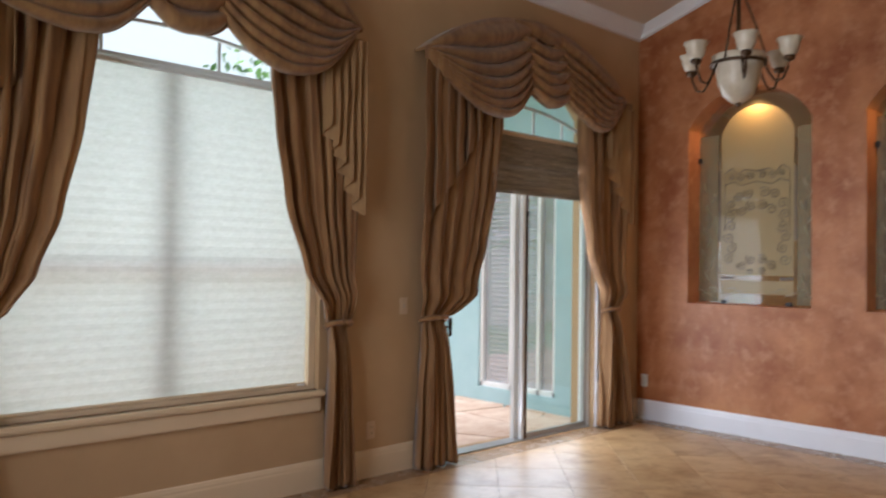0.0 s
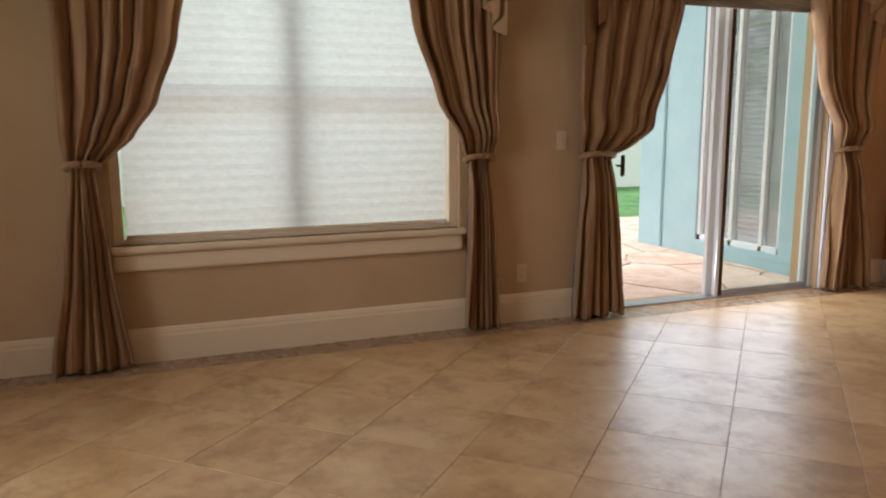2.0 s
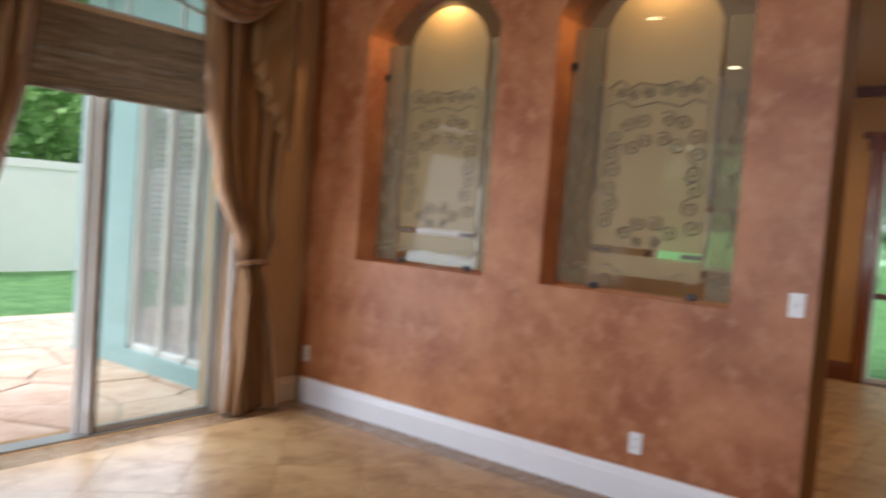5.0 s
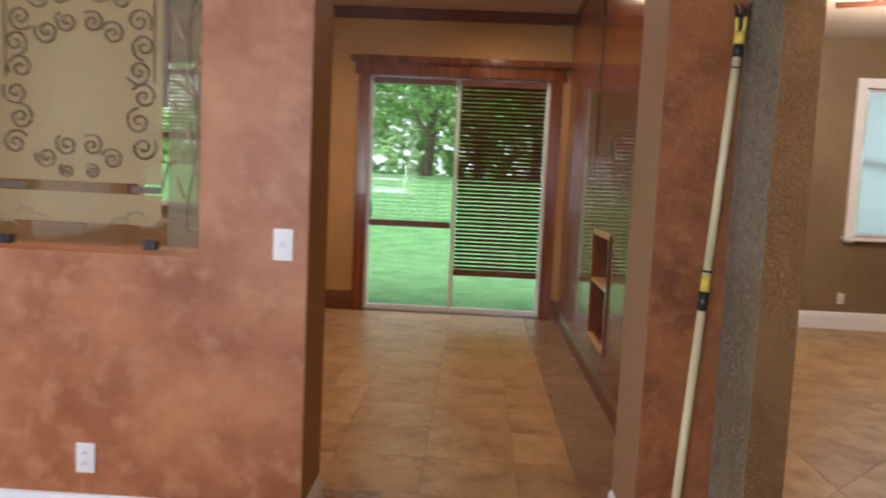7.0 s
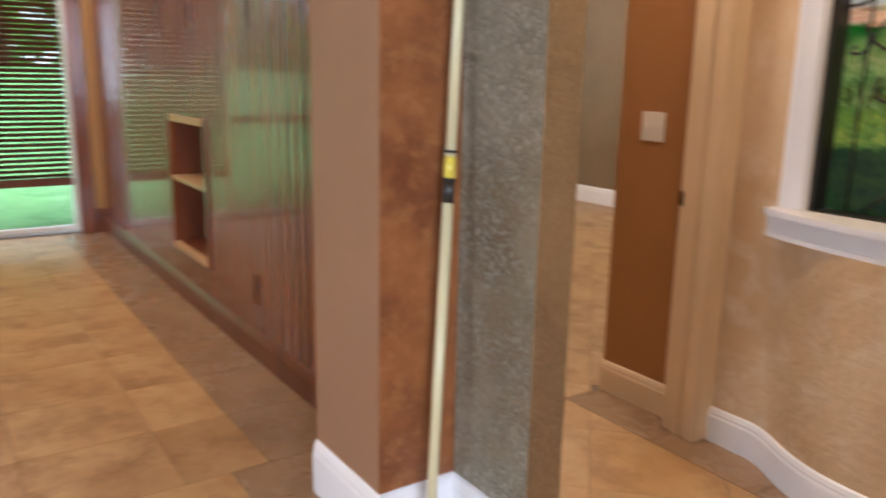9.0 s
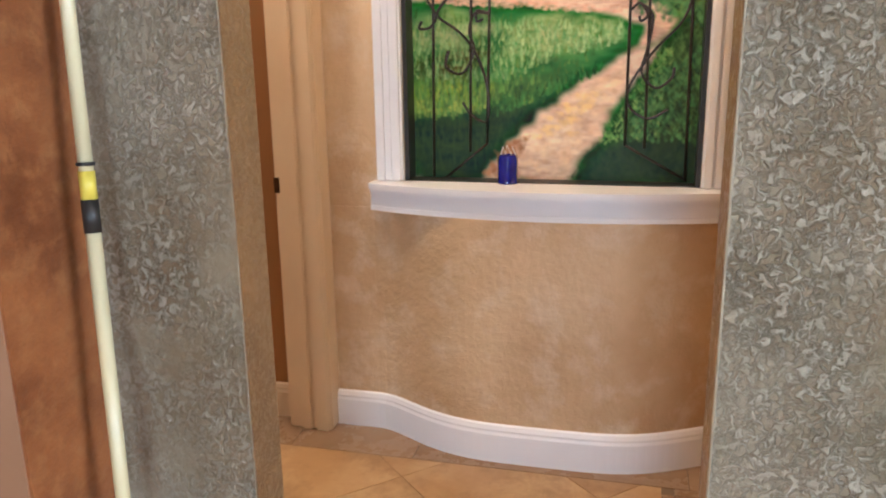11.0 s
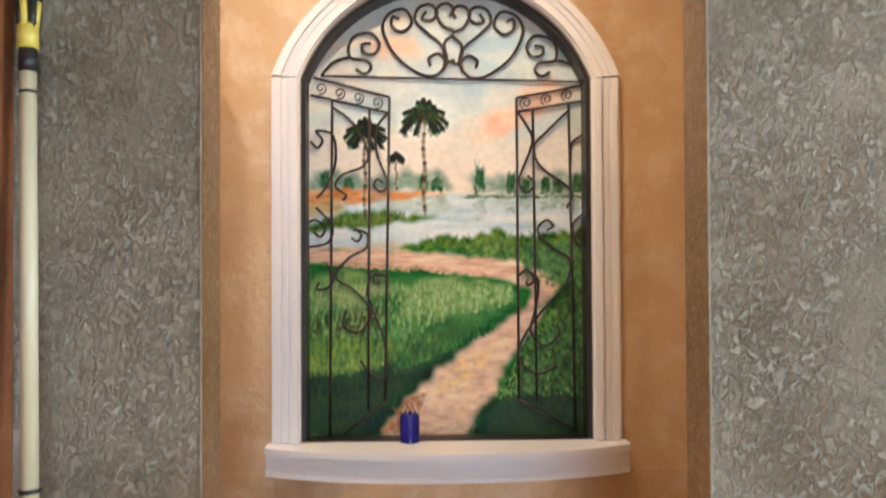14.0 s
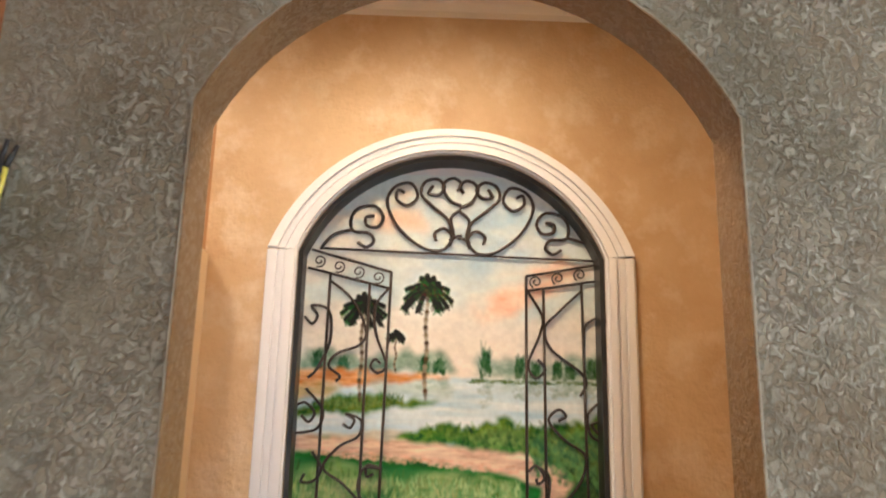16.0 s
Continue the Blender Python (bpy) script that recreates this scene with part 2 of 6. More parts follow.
M["tile"] = tile_material("travertine_tile", (0.385, 0.222, 0.095), (0.525, 0.345, 0.175), (0.235, 0.125, 0.05), 0.34)
M["tile_dark"] = tile_material("brown_border_tile", (0.27, 0.17, 0.098), (0.34, 0.22, 0.13), (0.21, 0.125, 0.068), 0.26)
M["grout"] = surface("grout", (0.15, 0.10, 0.06), (0.21, 0.145, 0.09), 5, 0.9, 60, 0.2, 0.001)
M["flagstone"] = tile_material("flagstone", (0.53, 0.39, 0.30), (0.66, 0.55, 0.46), (0.42, 0.26, 0.185), 0.7)
M["mortar"] = surface("mortar", (0.40, 0.36, 0.31), (0.48, 0.43, 0.38), 8, 0.9, 60, 0.3, 0.002)


# ---- building helpers ----
def part(name, bm, material, parent=None, label="", smooth=False, bevel=0.0):
    """Links a bmesh as one mesh object under a thing."""
    me = bpy.data.meshes.new(name)
    if bevel:
        bmesh.ops.bevel(bm, geom=bm.edges[:], offset=bevel, segments=2, affect="EDGES", clamp_overlap=True)
    bmesh.ops.recalc_face_normals(bm, faces=bm.faces[:])
    bm.to_mesh(me)
    bm.free()
    for m in material if isinstance(material, (list, tuple)) else [material]:
        me.materials.append(M[m] if isinstance(m, str) else m)
    if smooth:
        for f in me.polygons:
            f.use_smooth = True
    ob = new(name, me)
    if parent:
        ob.parent = parent
    if label:
        ob["label"] = label
    return ob


def box(bm, x0, x1, y0, y1, z0, z1):
    c = [bm.verts.new((x, y, z)) for x in (x0, x1) for y in (y0, y1) for z in (z0, z1)]
    for q in ((0, 1, 3, 2), (4, 6, 7, 5), (0, 4, 5, 1), (2, 3, 7, 6), (0, 2, 6, 4), (1, 5, 7, 3)):
        bm.faces.new([c[i] for i in q])
    return bm


def block(*b):
    return box(bmesh.new(), *b)


def slab(axis, a, b, outline, holes=()):
    """A wall of outline with holes, across axis from a to b. Outline points: (y, z), (x, z) or (x, y)."""
    from mathutils.geometry import tessellate_polygon
    loops = [list(outline)] + [list(h) for h in holes]
    flat = [p for l in loops for p in l]
    tris = tessellate_polygon([[Vector((p[0], p[1], 0)) for p in l] for l in loops])

    def at(p, d):
        return (d, p[0], p[1]) if axis == "x" else (p[0], d, p[1]) if axis == "y" else (p[0], p[1], d)
    bm = bmesh.new()
    va, vb = [bm.verts.new(at(p, a)) for p in flat], [bm.verts.new(at(p, b)) for p in flat]
    for t in tris:
        for v in (va, vb):
            try:
                bm.faces.new([v[i] for i in t])
            except ValueError:
                pass
    n = 0
    for l in loops:
        for i in range(len(l)):
            j = (i + 1) % len(l)
            bm.faces.new((va[n + i], va[n + j], vb[n + j], vb[n + i]))
        n += len(l)
    return bm


def rect(u0, u1, v0, v1):
    return [(u0, v0), (u1, v0), (u1, v1), (u0, v1)]


def arch(u0, u1, v0, spring, apex, n=20):
    """An opening with a segmental head."""
    half, rise = (u1 - u0) / 2, apex - spring
    r = (half * half + rise * rise) / (2 * rise)
    c, mid = apex - r, (u0 + u1) / 2
    a = math.asin(min(1, half / r))
    head = [(mid + r * math.sin(a - 2 * a * i / n), c + r * math.cos(a - 2 * a * i / n)) for i in range(n + 1)]
    return [(u0, v0), (u1, v0)] + head


def arc_points(u0, u1, spring, apex, n=20):
    return arch(u0, u1, 0, spring, apex, n)[2:]


def sweep(path, profile, closed=False):
    """Sweeps a profile [(out, up)] along a level path [(x, y)]; out is to the left of the way."""
    bm = bmesh.new()
    rings = []
    n = len(path)
    for i, (x, y) in enumerate(path):
        p, q = Vector(path[max(i - 1, 0)]), Vector(path[min(i + 1, n - 1)])
        if 0 < i < n - 1:
            d1, d2 = (Vector((x, y)) - p).normalized(), (q - Vector((x, y))).normalized()
            d = (d1 + d2).normalized()
            k = 1 / max(0.4, d.dot(d1))
        else:
            d, k = (q - p).normalized(), 1
        nx, ny = -d.y * k, d.x * k
        rings.append([bm.verts.new((x + nx * o, y + ny * o, z)) for o, z in profile])
    m = len(profile)
    for a, b in zip(rings, rings[1:]):
        for i in range(m):
            j = (i + 1) % m
            bm.faces.new((a[i], a[j], b[j], b[i]))
    bm.faces.new(rings[0])
    bm.faces.new(rings[-1])
    return bm


def cyl(bm, p, q, r, seg=12, r2=None):
    p, q = Vector(p), Vector(q)
    d = q - p
    m = Matrix.Translation((p + q) / 2) @ d.to_track_quat("Z", "Y").to_matrix().to_4x4()
    bmesh.ops.create_cone(bm, cap_ends=True, segments=seg, radius1=r, radius2=r if r2 is None else r2, depth=d.length, matrix=m)
    return bm


def lathe(profile, seg=24, center=(0, 0, 0)):
    bm = bmesh.new()
    rings = [[bm.verts.new((center[0] + r * math.cos(2 * math.pi * i / seg), center[1] + r * math.sin(2 * math.pi * i / seg), center[2] + z)) for i in range(seg)] for r, z in profile]
    for a, b in zip(rings, rings[1:]):
        for i in range(seg):
            j = (i + 1) % seg
            bm.faces.new((a[i], a[j], b[j], b[i]))
    return bm


def tube(points, r, seg=6, bm=None):
    """A round bar along points."""
    bm = bm or bmesh.new()
    pts = [Vector(p) for p in points]
    rings = []
    for i, p in enumerate(pts):
        d = (pts[min(i + 1, len(pts) - 1)] - pts[max(i - 1, 0)]).normalized()
        up = Vector((0, 0, 1)) if abs(d.z) < 0.95 else Vector((1, 0, 0))
        s = d.cross(up).normalized()
        u = s.cross(d)
        rr = r(i / (len(pts) - 1)) if callable(r) else r
        rings.append([bm.verts.new(p + rr * (math.cos(2 * math.pi * k / seg) * s + math.sin(2 * math.pi * k / seg) * u)) for k in range(seg)])
    for a, b in zip(rings, rings[1:]):
        for k in range(seg):
            bm.faces.new((a[k], a[(k + 1) % seg], b[(k + 1) % seg], b[k]))
    bm.faces.new(rings[0])
    bm.faces.new(rings[-1])
    return bm


def thing(name, at=(0, 0, 0), label="", category="", group=""):
    ob = new(name)
    ob.location = at
    ob.empty_display_size = 0.1
    return tagged(ob, label, category, group)


def structure(name, bm, material, label, category="", **k):
    return tagged(part(name, bm, material, **k), label, category or name.split("_")[0], kind="structure")


# ---- plan ----
WIN = (-5.50, -3.59, 0.62, 2.75, 3.15)      # window opening: y, y, sill, spring, apex
DOOR = (-2.56, -0.68, 0.0, 2.75, 3.15)      # patio door opening
NICHE = ((0.52, 1.60), (2.005, 3.10))       # glazed openings in the terracotta wall
BACK, RIGHT = -7.5, 8.2


def vault(x):
    return 3.67 + 0.31 * min(x, 2.6)


# ---- large structure ----
structure("floor", block(-0.25, 10.2, BACK, 5.7, -0.25, -0.0035), "grout", "brown grout bed under the floor tiles", "floor")
structure("wall_west", slab("x", -0.25, 0, rect(BACK, 0.35, -0.2, 3.9), [arch(*WIN), arch(DOOR[0], DOOR[1], -0.02, DOOR[3], DOOR[4])]), "tan", "tan painted wall with arched window and patio door", "wall")
structure("wall_north", slab("y", 0, 0.35, [(0, -0.2), (3.5, -0.2), (3.5, 4.5), (0, 4.5)], [arch(a, b, 1.105, 2.66, 2.98) for a, b in NICHE]), "terracotta", "terracotta faux-finished wall with two arched openings", "wall")
structure("wall_above_passage", block(3.5, 4.72, 0.0, 0.35, 3.1, 4.5), "terracotta", "terracotta wall over the passage opening", "wall")
structure("ceiling", slab("y", BACK, 0.0, [(-0.25, 3.60), (0, 3.67), (2.6, vault(2.6)), (5.3, vault(2.6)), (RIGHT, vault(2.6)), (RIGHT, 4.7), (-0.25, 4.7)]), "ceiling", "sloped pale painted ceiling", "ceiling")
# unseen end wall; its opening is invented to go with the rear fill lamp
structure("wall_south", slab("y", BACK - 0.2, BACK, rect(-0.25, RIGHT, -0.2, 4.6), [rect(0.9, 2.9, 0.6, 2.9)]), "tan", "unseen plain tan wall with an opening added for the rear fill", "wall")
structure("wall_east", slab("x", 4.985, 5.10, [(-0.064, -0.2), (-0.064, 4.5), (-6.0, 4.5), (-6.0, -0.2)], [arch(-1.330, -0.400, -0.1, 2.148, 2.45)]), "gray_plaster", "gray trowelled plaster wall with an arched opening", "wall")
structure("wall_east_rear", block(4.985, 5.10, BACK, -6.0, -0.2, 4.5), "tan", "plain tan side wall", "wall")
structure("pier", block(4.725, 5.12, -0.056, 0.35, -0.2, 4.5), "smooth_brown", "smooth brown painted pier beside the passage", "wall")
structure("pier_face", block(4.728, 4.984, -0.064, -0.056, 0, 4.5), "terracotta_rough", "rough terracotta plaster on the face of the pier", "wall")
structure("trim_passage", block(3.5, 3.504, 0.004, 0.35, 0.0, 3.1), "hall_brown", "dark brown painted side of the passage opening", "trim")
# passage and room beyond
structure("wall_panel_backing", slab("x", 5.0045, 5.12, rect(0.35, 5.4, -0.2, 3.1), [rect(2.30, 2.955, 0.335, 1.075)]), "dark_wood", "dark wood backing of the panelled wall", "wall")
structure("wall_far", slab("y", 5.2, 5.4, rect(-0.25, 5.12, -0.2, 3.2), [rect(2.97, 4.81, 0, 2.44), rect(0.55, 1.80, 1.0, 2.5)]), "yellow", "yellow painted end wall with a glazed door", "wall")
structure("wall_family_west", block(-0.25, 0, 0.35, 5.4, -0.2, 3.2), "yellow", "yellow painted side wall", "wall")
structure("ceiling_family", block(-0.25, 5.12, 0.35, 5.4, 3.1, 3.3), "ceiling", "flat pale ceiling of the room beyond", "ceiling")
# vestibule and bedroom
structure("ceiling_vestibule", block(5.10, 6.6, -1.9, 0.9, 3.13, 3.25), "ceiling", "flat pale ceiling of the vestibule", "ceiling")
structure("wall_hall", block(6.175, 6.29, -0.1, 0.47, -0.2, 3.13), "hall_brown", "dark brown painted hall wall", "wall")
structure("wall_hall_end", block(5.10, 6.4, -1.95, -1.8, -0.2, 3.13), "niche_orange", "orange painted end wall", "wall")
structure("wall_bed_north", slab("y", 5.55, 5.7, rect(5.12, 10.2, -0.2, 3.1), [rect(8.12, 9.43, 1.0, 2.55)]), "bed_wall", "olive brown bedroom wall with a window", "wall")
structure("wall_bed_east", block(9.95, 10.1, 0.3, 5.55, -0.2, 3.1), "bed_wall", "olive brown bedroom side wall", "wall")
structure("wall_bed_south", block(6.28, 10.0, 0.30, 0.46, -0.2, 3.1), "bed_wall", "olive brown bedroom wall", "wall")
structure("ceiling_bedroom", block(5.12, 10.2, 0.9, 5.7, 3.05, 3.25), "ceiling", "flat white bedroom ceiling", "ceiling")
structure("wall_niche", slab("x", 6.17, 6.27, rect(-1.8, -0.1, -0.2, 3.13), [arch(-1.375, -0.395, 0.93, 2.16, 2.50)]), "niche_orange", "orange faux-finished wall with an arched recess", "wall")
structure("wall_niche_back", block(6.27, 6.36, -1.8, -0.1, -0.2, 3.13), "niche_orange", "plain wall behind the arched recess", "wall")
gx = [-150, -60, -30, -12, 0, 12, 30, 60, 150]
gy = [-150, -60, -20, 0, 6, 8, 10, 12, 14, 16, 18, 20, 22, 24, 26, 28, 32, 60, 150]
bm = bmesh.new()
grid = []
for gy_ in gy:
    k = min(1, max(0, (gy_ - 8) / 20))
    grid.append([bm.verts.new((gx_, gy_, -0.09 + 1.5 * k * k * (3 - 2 * k))) for gx_ in gx])
for r1, r2 in zip(grid, grid[1:]):
    for i in range(len(gx) - 1):
        bm.faces.new((r1[i], r1[i + 1], r2[i + 1], r2[i]))
structure("ground", bm, "grass", "mown green lawn rising gently behind the house", "ground", smooth=True)
structure("roof", block(-0.6, 10.6, BACK - 0.5, 6.0, 4.75, 4.95), "tan", "flat roof slab over the house", "roof")


def bow(y):
    """Front of the bowed wall under the sill."""
    k = max(0.0, 1 - ((y + 0.9) / 0.62) ** 2)
    return 6.165 - 0.16 * (3 * k * k - 2 * k ** 3)


ys = [-1.78 + 0.03 * i for i in range(57)]
structure("wall_bowed", slab("z", -0.05, 0.8455, [(6.169, -0.11)] + [(bow(y), y) for y in reversed(ys) if y < -0.12] + [(6.169, -1.79)]), "niche_orange", "bowed faux-finished wall under a painted recess", "wall", smooth=False)

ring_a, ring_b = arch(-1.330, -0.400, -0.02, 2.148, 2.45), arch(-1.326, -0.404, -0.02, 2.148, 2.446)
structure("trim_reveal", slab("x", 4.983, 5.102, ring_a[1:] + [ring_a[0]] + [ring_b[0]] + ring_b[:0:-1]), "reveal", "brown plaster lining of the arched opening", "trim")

edge = arch(-1.330, -0.400, 0.19, 2.148, 2.45)
structure("trim_edge", tube([(4.985, y, z) for y, z in edge[1:] + [edge[0]]], 0.0026, 6), "worn_edge", "pale worn plaster edge round the arched opening", "trim")

# ---- baseboards and crowns ----
BASE = [(0, 0), (0.018, 0), (0.018, 0.135), (0.014, 0.148), (0.014, 0.158), (0.008, 0.176), (0, 0.183)]


def skirting(path, material, label, high=1.0):
    prof = [(o, z * high) for o, z in BASE]
    structure("baseboard", sweep(path, prof), material, label, "baseboard")


skirting([(0.0, -2.57), (0.0, BACK)], "cream_trim", "cream moulded baseboard on the tan wall")
skirting([(0.0, -0.001), (0.0, -0.58)], "cream_trim", "cream moulded baseboard beside the patio door")
skirting([(3.5, 0.35), (3.5, 0.0), (0.02, 0.0)], "trim", "white moulded baseboard under the terracotta wall")
skirting([(4.984, -0.42), (4.984, -0.064), (4.725, -0.064), (4.725, 0.35)], "trim", "white moulded baseboard round the pier")
skirting([(4.985, -6.0), (4.985, -1.335)], "trim", "white moulded baseboard on the gray wall")
skirting([(6.169, -1.75)] + [(bow(y), y) for y in ys if -1.7 < y < -0.14] + [(6.165, -0.11)], "trim", "white moulded baseboard curving along the bowed wall", 0.75)
skirting([(6.175, 0.062), (6.175, 0.47)], "cream_trim", "cream moulded baseboard in the hall", 0.75)
skirting([(9.95, 0.47), (9.95, 5.55), (5.2, 5.55)], "trim", "white baseboard round the bedroom")
skirting([(5.0, 0.36), (5.0, 5.2)], "dark_wood", "dark wood baseboard under the panelling", 0.78)
skirting([(5.0, 5.2), (4.93, 5.2)], "dark_wood", "dark wood baseboard beside the glazed door", 1.1)
skirting([(2.86, 5.2), (0.0, 5.2)], "dark_wood", "dark wood baseboard on the end wall", 1.1)


def sloped_crown(name, a, b, out, drop):
    """A crown moulding along the line a to b; out points into the room."""
    bm = bmesh.new()
    prof = [(0, 0), (0.10, 0), (0.10, -0.02), (0.07, -0.05), (0.03, -0.09), (0.025, -0.12), (0, -0.13)]
    rings = [[bm.verts.new(Vector(p) + Vector(out) * o + Vector((0, 0, z - drop))) for o, z in prof] for p in (a, b)]
    for i in range(len(prof)):
        j = (i + 1) % len(prof)
        bm.faces.new((rings[0][i], rings[0][j], rings[1][j], rings[1][i]))
    bm.faces.new(rings[0])
    bm.faces.new(rings[1])
    structure(name, bm, "trim", "white crown moulding under the ceiling", "trim")


sloped_crown("trim_west", (0, BACK, 3.70), (0, 0, 3.70), (1, 0, 0), 0.0)
sloped_crown("trim_north", (0, 0, 3.70), (2.6, 0, 3.70 + 0.31 * 2.6), (0, -1, 0), 0.0)
sloped_crown("trim_north_flat", (2.6, 0, vault(2.6)), (5.0, 0, vault(2.6)), (0, -1, 0), 0.0)
sloped_crown("trim_niche", (6.17, -1.8, 3.13), (6.17, -0.1, 3.13), (-1, 0, 0), 0.0)
structure("trim_beam", block(-0.2, 5.0, 5.10, 5.198, 3.0, 3.098), "dark_wood", "dark wood crown along the end wall", "trim", bevel=0.01)

# ---- patio door, window and their frames ----
def bar(parent, name, b, material, bevel=0.004, label=""):
    return part(name, block(*b), material, parent, label, bevel=bevel)


def pane(parent, b, material="glass", name="pane"):
    ob = part(name, block(*b), material, parent)
    ob.visible_shadow = False
    return ob


def arch_ring(x0, x1, u0, u1, spring, apex, width):
    """A curved frame bar in an arched head."""
    outer = arc_points(u0, u1, spring, apex)
    inner = arc_points(u0 + width, u1 - width, spring, apex - width)
    return slab("x", x0, x1, outer + inner[::-1])


door = tagged(new("door_1"), "white aluminium sliding patio door standing partly open", "door", kind="structure")
y0, y1 = DOOR[0], DOOR[1]
ym = -1.56
bar(door, "track", (-0.16, -0.03, y0, y1, -0.012, 0.012), "gray_metal")
bar(door, "jamb", (-0.15, -0.045, y1 - 0.035, y1, 0.012, 2.44), "white_metal")
bar(door, "jamb", (-0.15, -0.045, y0, y0 + 0.04, 0.012, 2.44), "white_metal")
bar(door, "head", (-0.15, -0.045, y0, y1, 2.44, 2.50), "white_metal")
fixed = bar(door, "meeting_stile", (-0.09, -0.05, ym - 0.03, ym + 0.03, 0.012, 2.44), "white_metal", 0.004, "pale metal meeting stile of the sliding panel")
bar(fixed, "interlock", (-0.052, -0.044, ym + 0.0, ym + 0.028, 0.012, 2.44), "bronze", 0.002, "bronze edge strip")
bar(door, "stile", (-0.14, -0.10, ym - 0.07, ym - 0.015, 0.012, 2.44), "white_metal")
bar(door, "rail", (-0.09, -0.05, ym + 0.03, y1 - 0.035, 0.012, 0.05), "gray_metal")
bar(door, "stile", (-0.09, -0.05, y1 - 0.075, y1 - 0.035, 0.05, 2.44), "gray_metal")
pane(door, (-0.072, -0.066, ym + 0.03, y1 - 0.075, 0.05, 2.44))
bar(door, "stile", (-0.14, -0.10, y0 + 0.04, y0 + 0.10, 0.012, 2.44), "white_metal")
handle = bar(door, "handle", (-0.045, -0.02, -2.43, -2.405, 0.89, 1.03), "bronze", 0.006, "dark bronze pull handle")
bar(handle, "handle_post", (-0.10, -0.045, -2.425, -2.41, 0.95, 0.965), "bronze", 0.003)
bar(fixed, "latch", (-0.05, -0.03, ym + 0.005, ym + 0.023, 1.82, 1.86), "black", 0.003)
part("head_frame", arch_ring(-0.15, -0.06, y0, y1, DOOR[3], DOOR[4], 0.05), "white_metal", door)
bar(door, "head_jamb", (-0.15, -0.06, y0, y0 + 0.05, 2.5, DOOR[3]), "white_metal")
bar(door, "head_jamb", (-0.15, -0.06, y1 - 0.05, y1, 2.5, DOOR[3]), "white_metal")
part("muntin", slab("x", -0.105, -0.085, arc_points(y0 + 0.04, y1 - 0.04, 2.58, 2.735) + arc_points(y0 + 0.04, y1 - 0.04, 2.56, 2.715)[::-1]), "white_metal", door)
for k in range(1, 5):
    yy = y0 + (y1 - y0) * k / 5
    bar(door, "muntin", (-0.105, -0.085, yy - 0.009, yy + 0.009, 2.5, 2.66 if k in (1, 4) else 2.72), "white_metal", 0.002)
trans = part("pane", slab("x", -0.098, -0.092, arch(y0 + 0.02, y1 - 0.02, 2.5, DOOR[3], DOOR[4] - 0.02)), "glass", door)
trans.visible_shadow = False
for yy, w in ((y1, 0.0),):
    bar(door, "casing", (0.0, 0.022, yy + 0.006, yy + 0.09, 0.0, 2.75), "trim", 0.006, "white painted casing beside the opening")

win = tagged(new("window_1"), "tall arched window with cream frame and pale muntins", "window", kind="structure")
w0, w1, ws, wsp, wap = WIN
wm = (w0 + w1) / 2
bar(win, "window_frame", (-0.16, -0.04, w0, w0 + 0.05, ws, wsp), "cream_trim")
bar(win, "window_frame", (-0.16, -0.04, w1 - 0.05, w1, ws, wsp), "cream_trim")
bar(win, "window_frame", (-0.16, -0.04, w0 + 0.05, w1 - 0.05, ws, ws + 0.03), "cream_trim")
part("window_frame", arch_ring(-0.16, -0.05, w0, w1, wsp, wap, 0.05), "white_metal", win)
bar(win, "mullion", (-0.17, -0.12, wm - 0.042, wm + 0.042, ws + 0.03, 2.5), "white_metal")
bar(win, "rail", (-0.17, -0.12, w0 + 0.05, wm - 0.05, 1.36, 1.40), "cream_trim")
bar(win, "rail", (-0.17, -0.12, wm + 0.05, w1 - 0.05, 1.36, 1.40), "cream_trim")
bar(win, "rail", (-0.16, -0.10, w0 + 0.05, w1 - 0.05, 2.50, 2.53), "white_metal")
part("muntin", slab("x", -0.125, -0.10, arc_points(w0 + 0.05, w1 - 0.05, 2.60, 2.74) + arc_points(w0 + 0.05, w1 - 0.05, 2.585, 2.722)[::-1]), "white_metal", win)
for yy, z0, z1 in ((-4.92, 2.53, 2.70), (-4.25, 2.53, 2.70), (-4.58, 2.73, 3.1), (-5.2, 2.53, 2.66), (-3.9, 2.53, 2.66)):
    bar(win, "muntin", (-0.125, -0.10, yy - 0.009, yy + 0.009, z0, z1), "white_metal", 0.002)
for a, b, c, d in ((w0 + 0.05, wm - 0.05, ws + 0.03, 1.34), (wm + 0.05, w1 - 0.05, ws + 0.03, 1.34), (w0 + 0.05, wm - 0.05, 1.42, 2.50), (wm + 0.05, w1 - 0.05, 1.42, 2.50)):
    pane(win, (-0.148, -0.142, a, b, c, d))
top = part("pane", slab("x", -0.115, -0.111, arch(w0 + 0.03, w1 - 0.03, 2.53, wsp, wap - 0.03)), "glass", win)
top.visible_shadow = False
stool = bar(win, "window_sill", (-0.04, 0.055, w0 - 0.03, w1 + 0.03, 0.585, 0.62), "cream_trim", 0.010, "cream wooden window stool")
bar(stool, "apron", (0.0, 0.030, w0 - 0.01, w1 + 0.01, 0.49, 0.585), "cream_trim", 0.010)


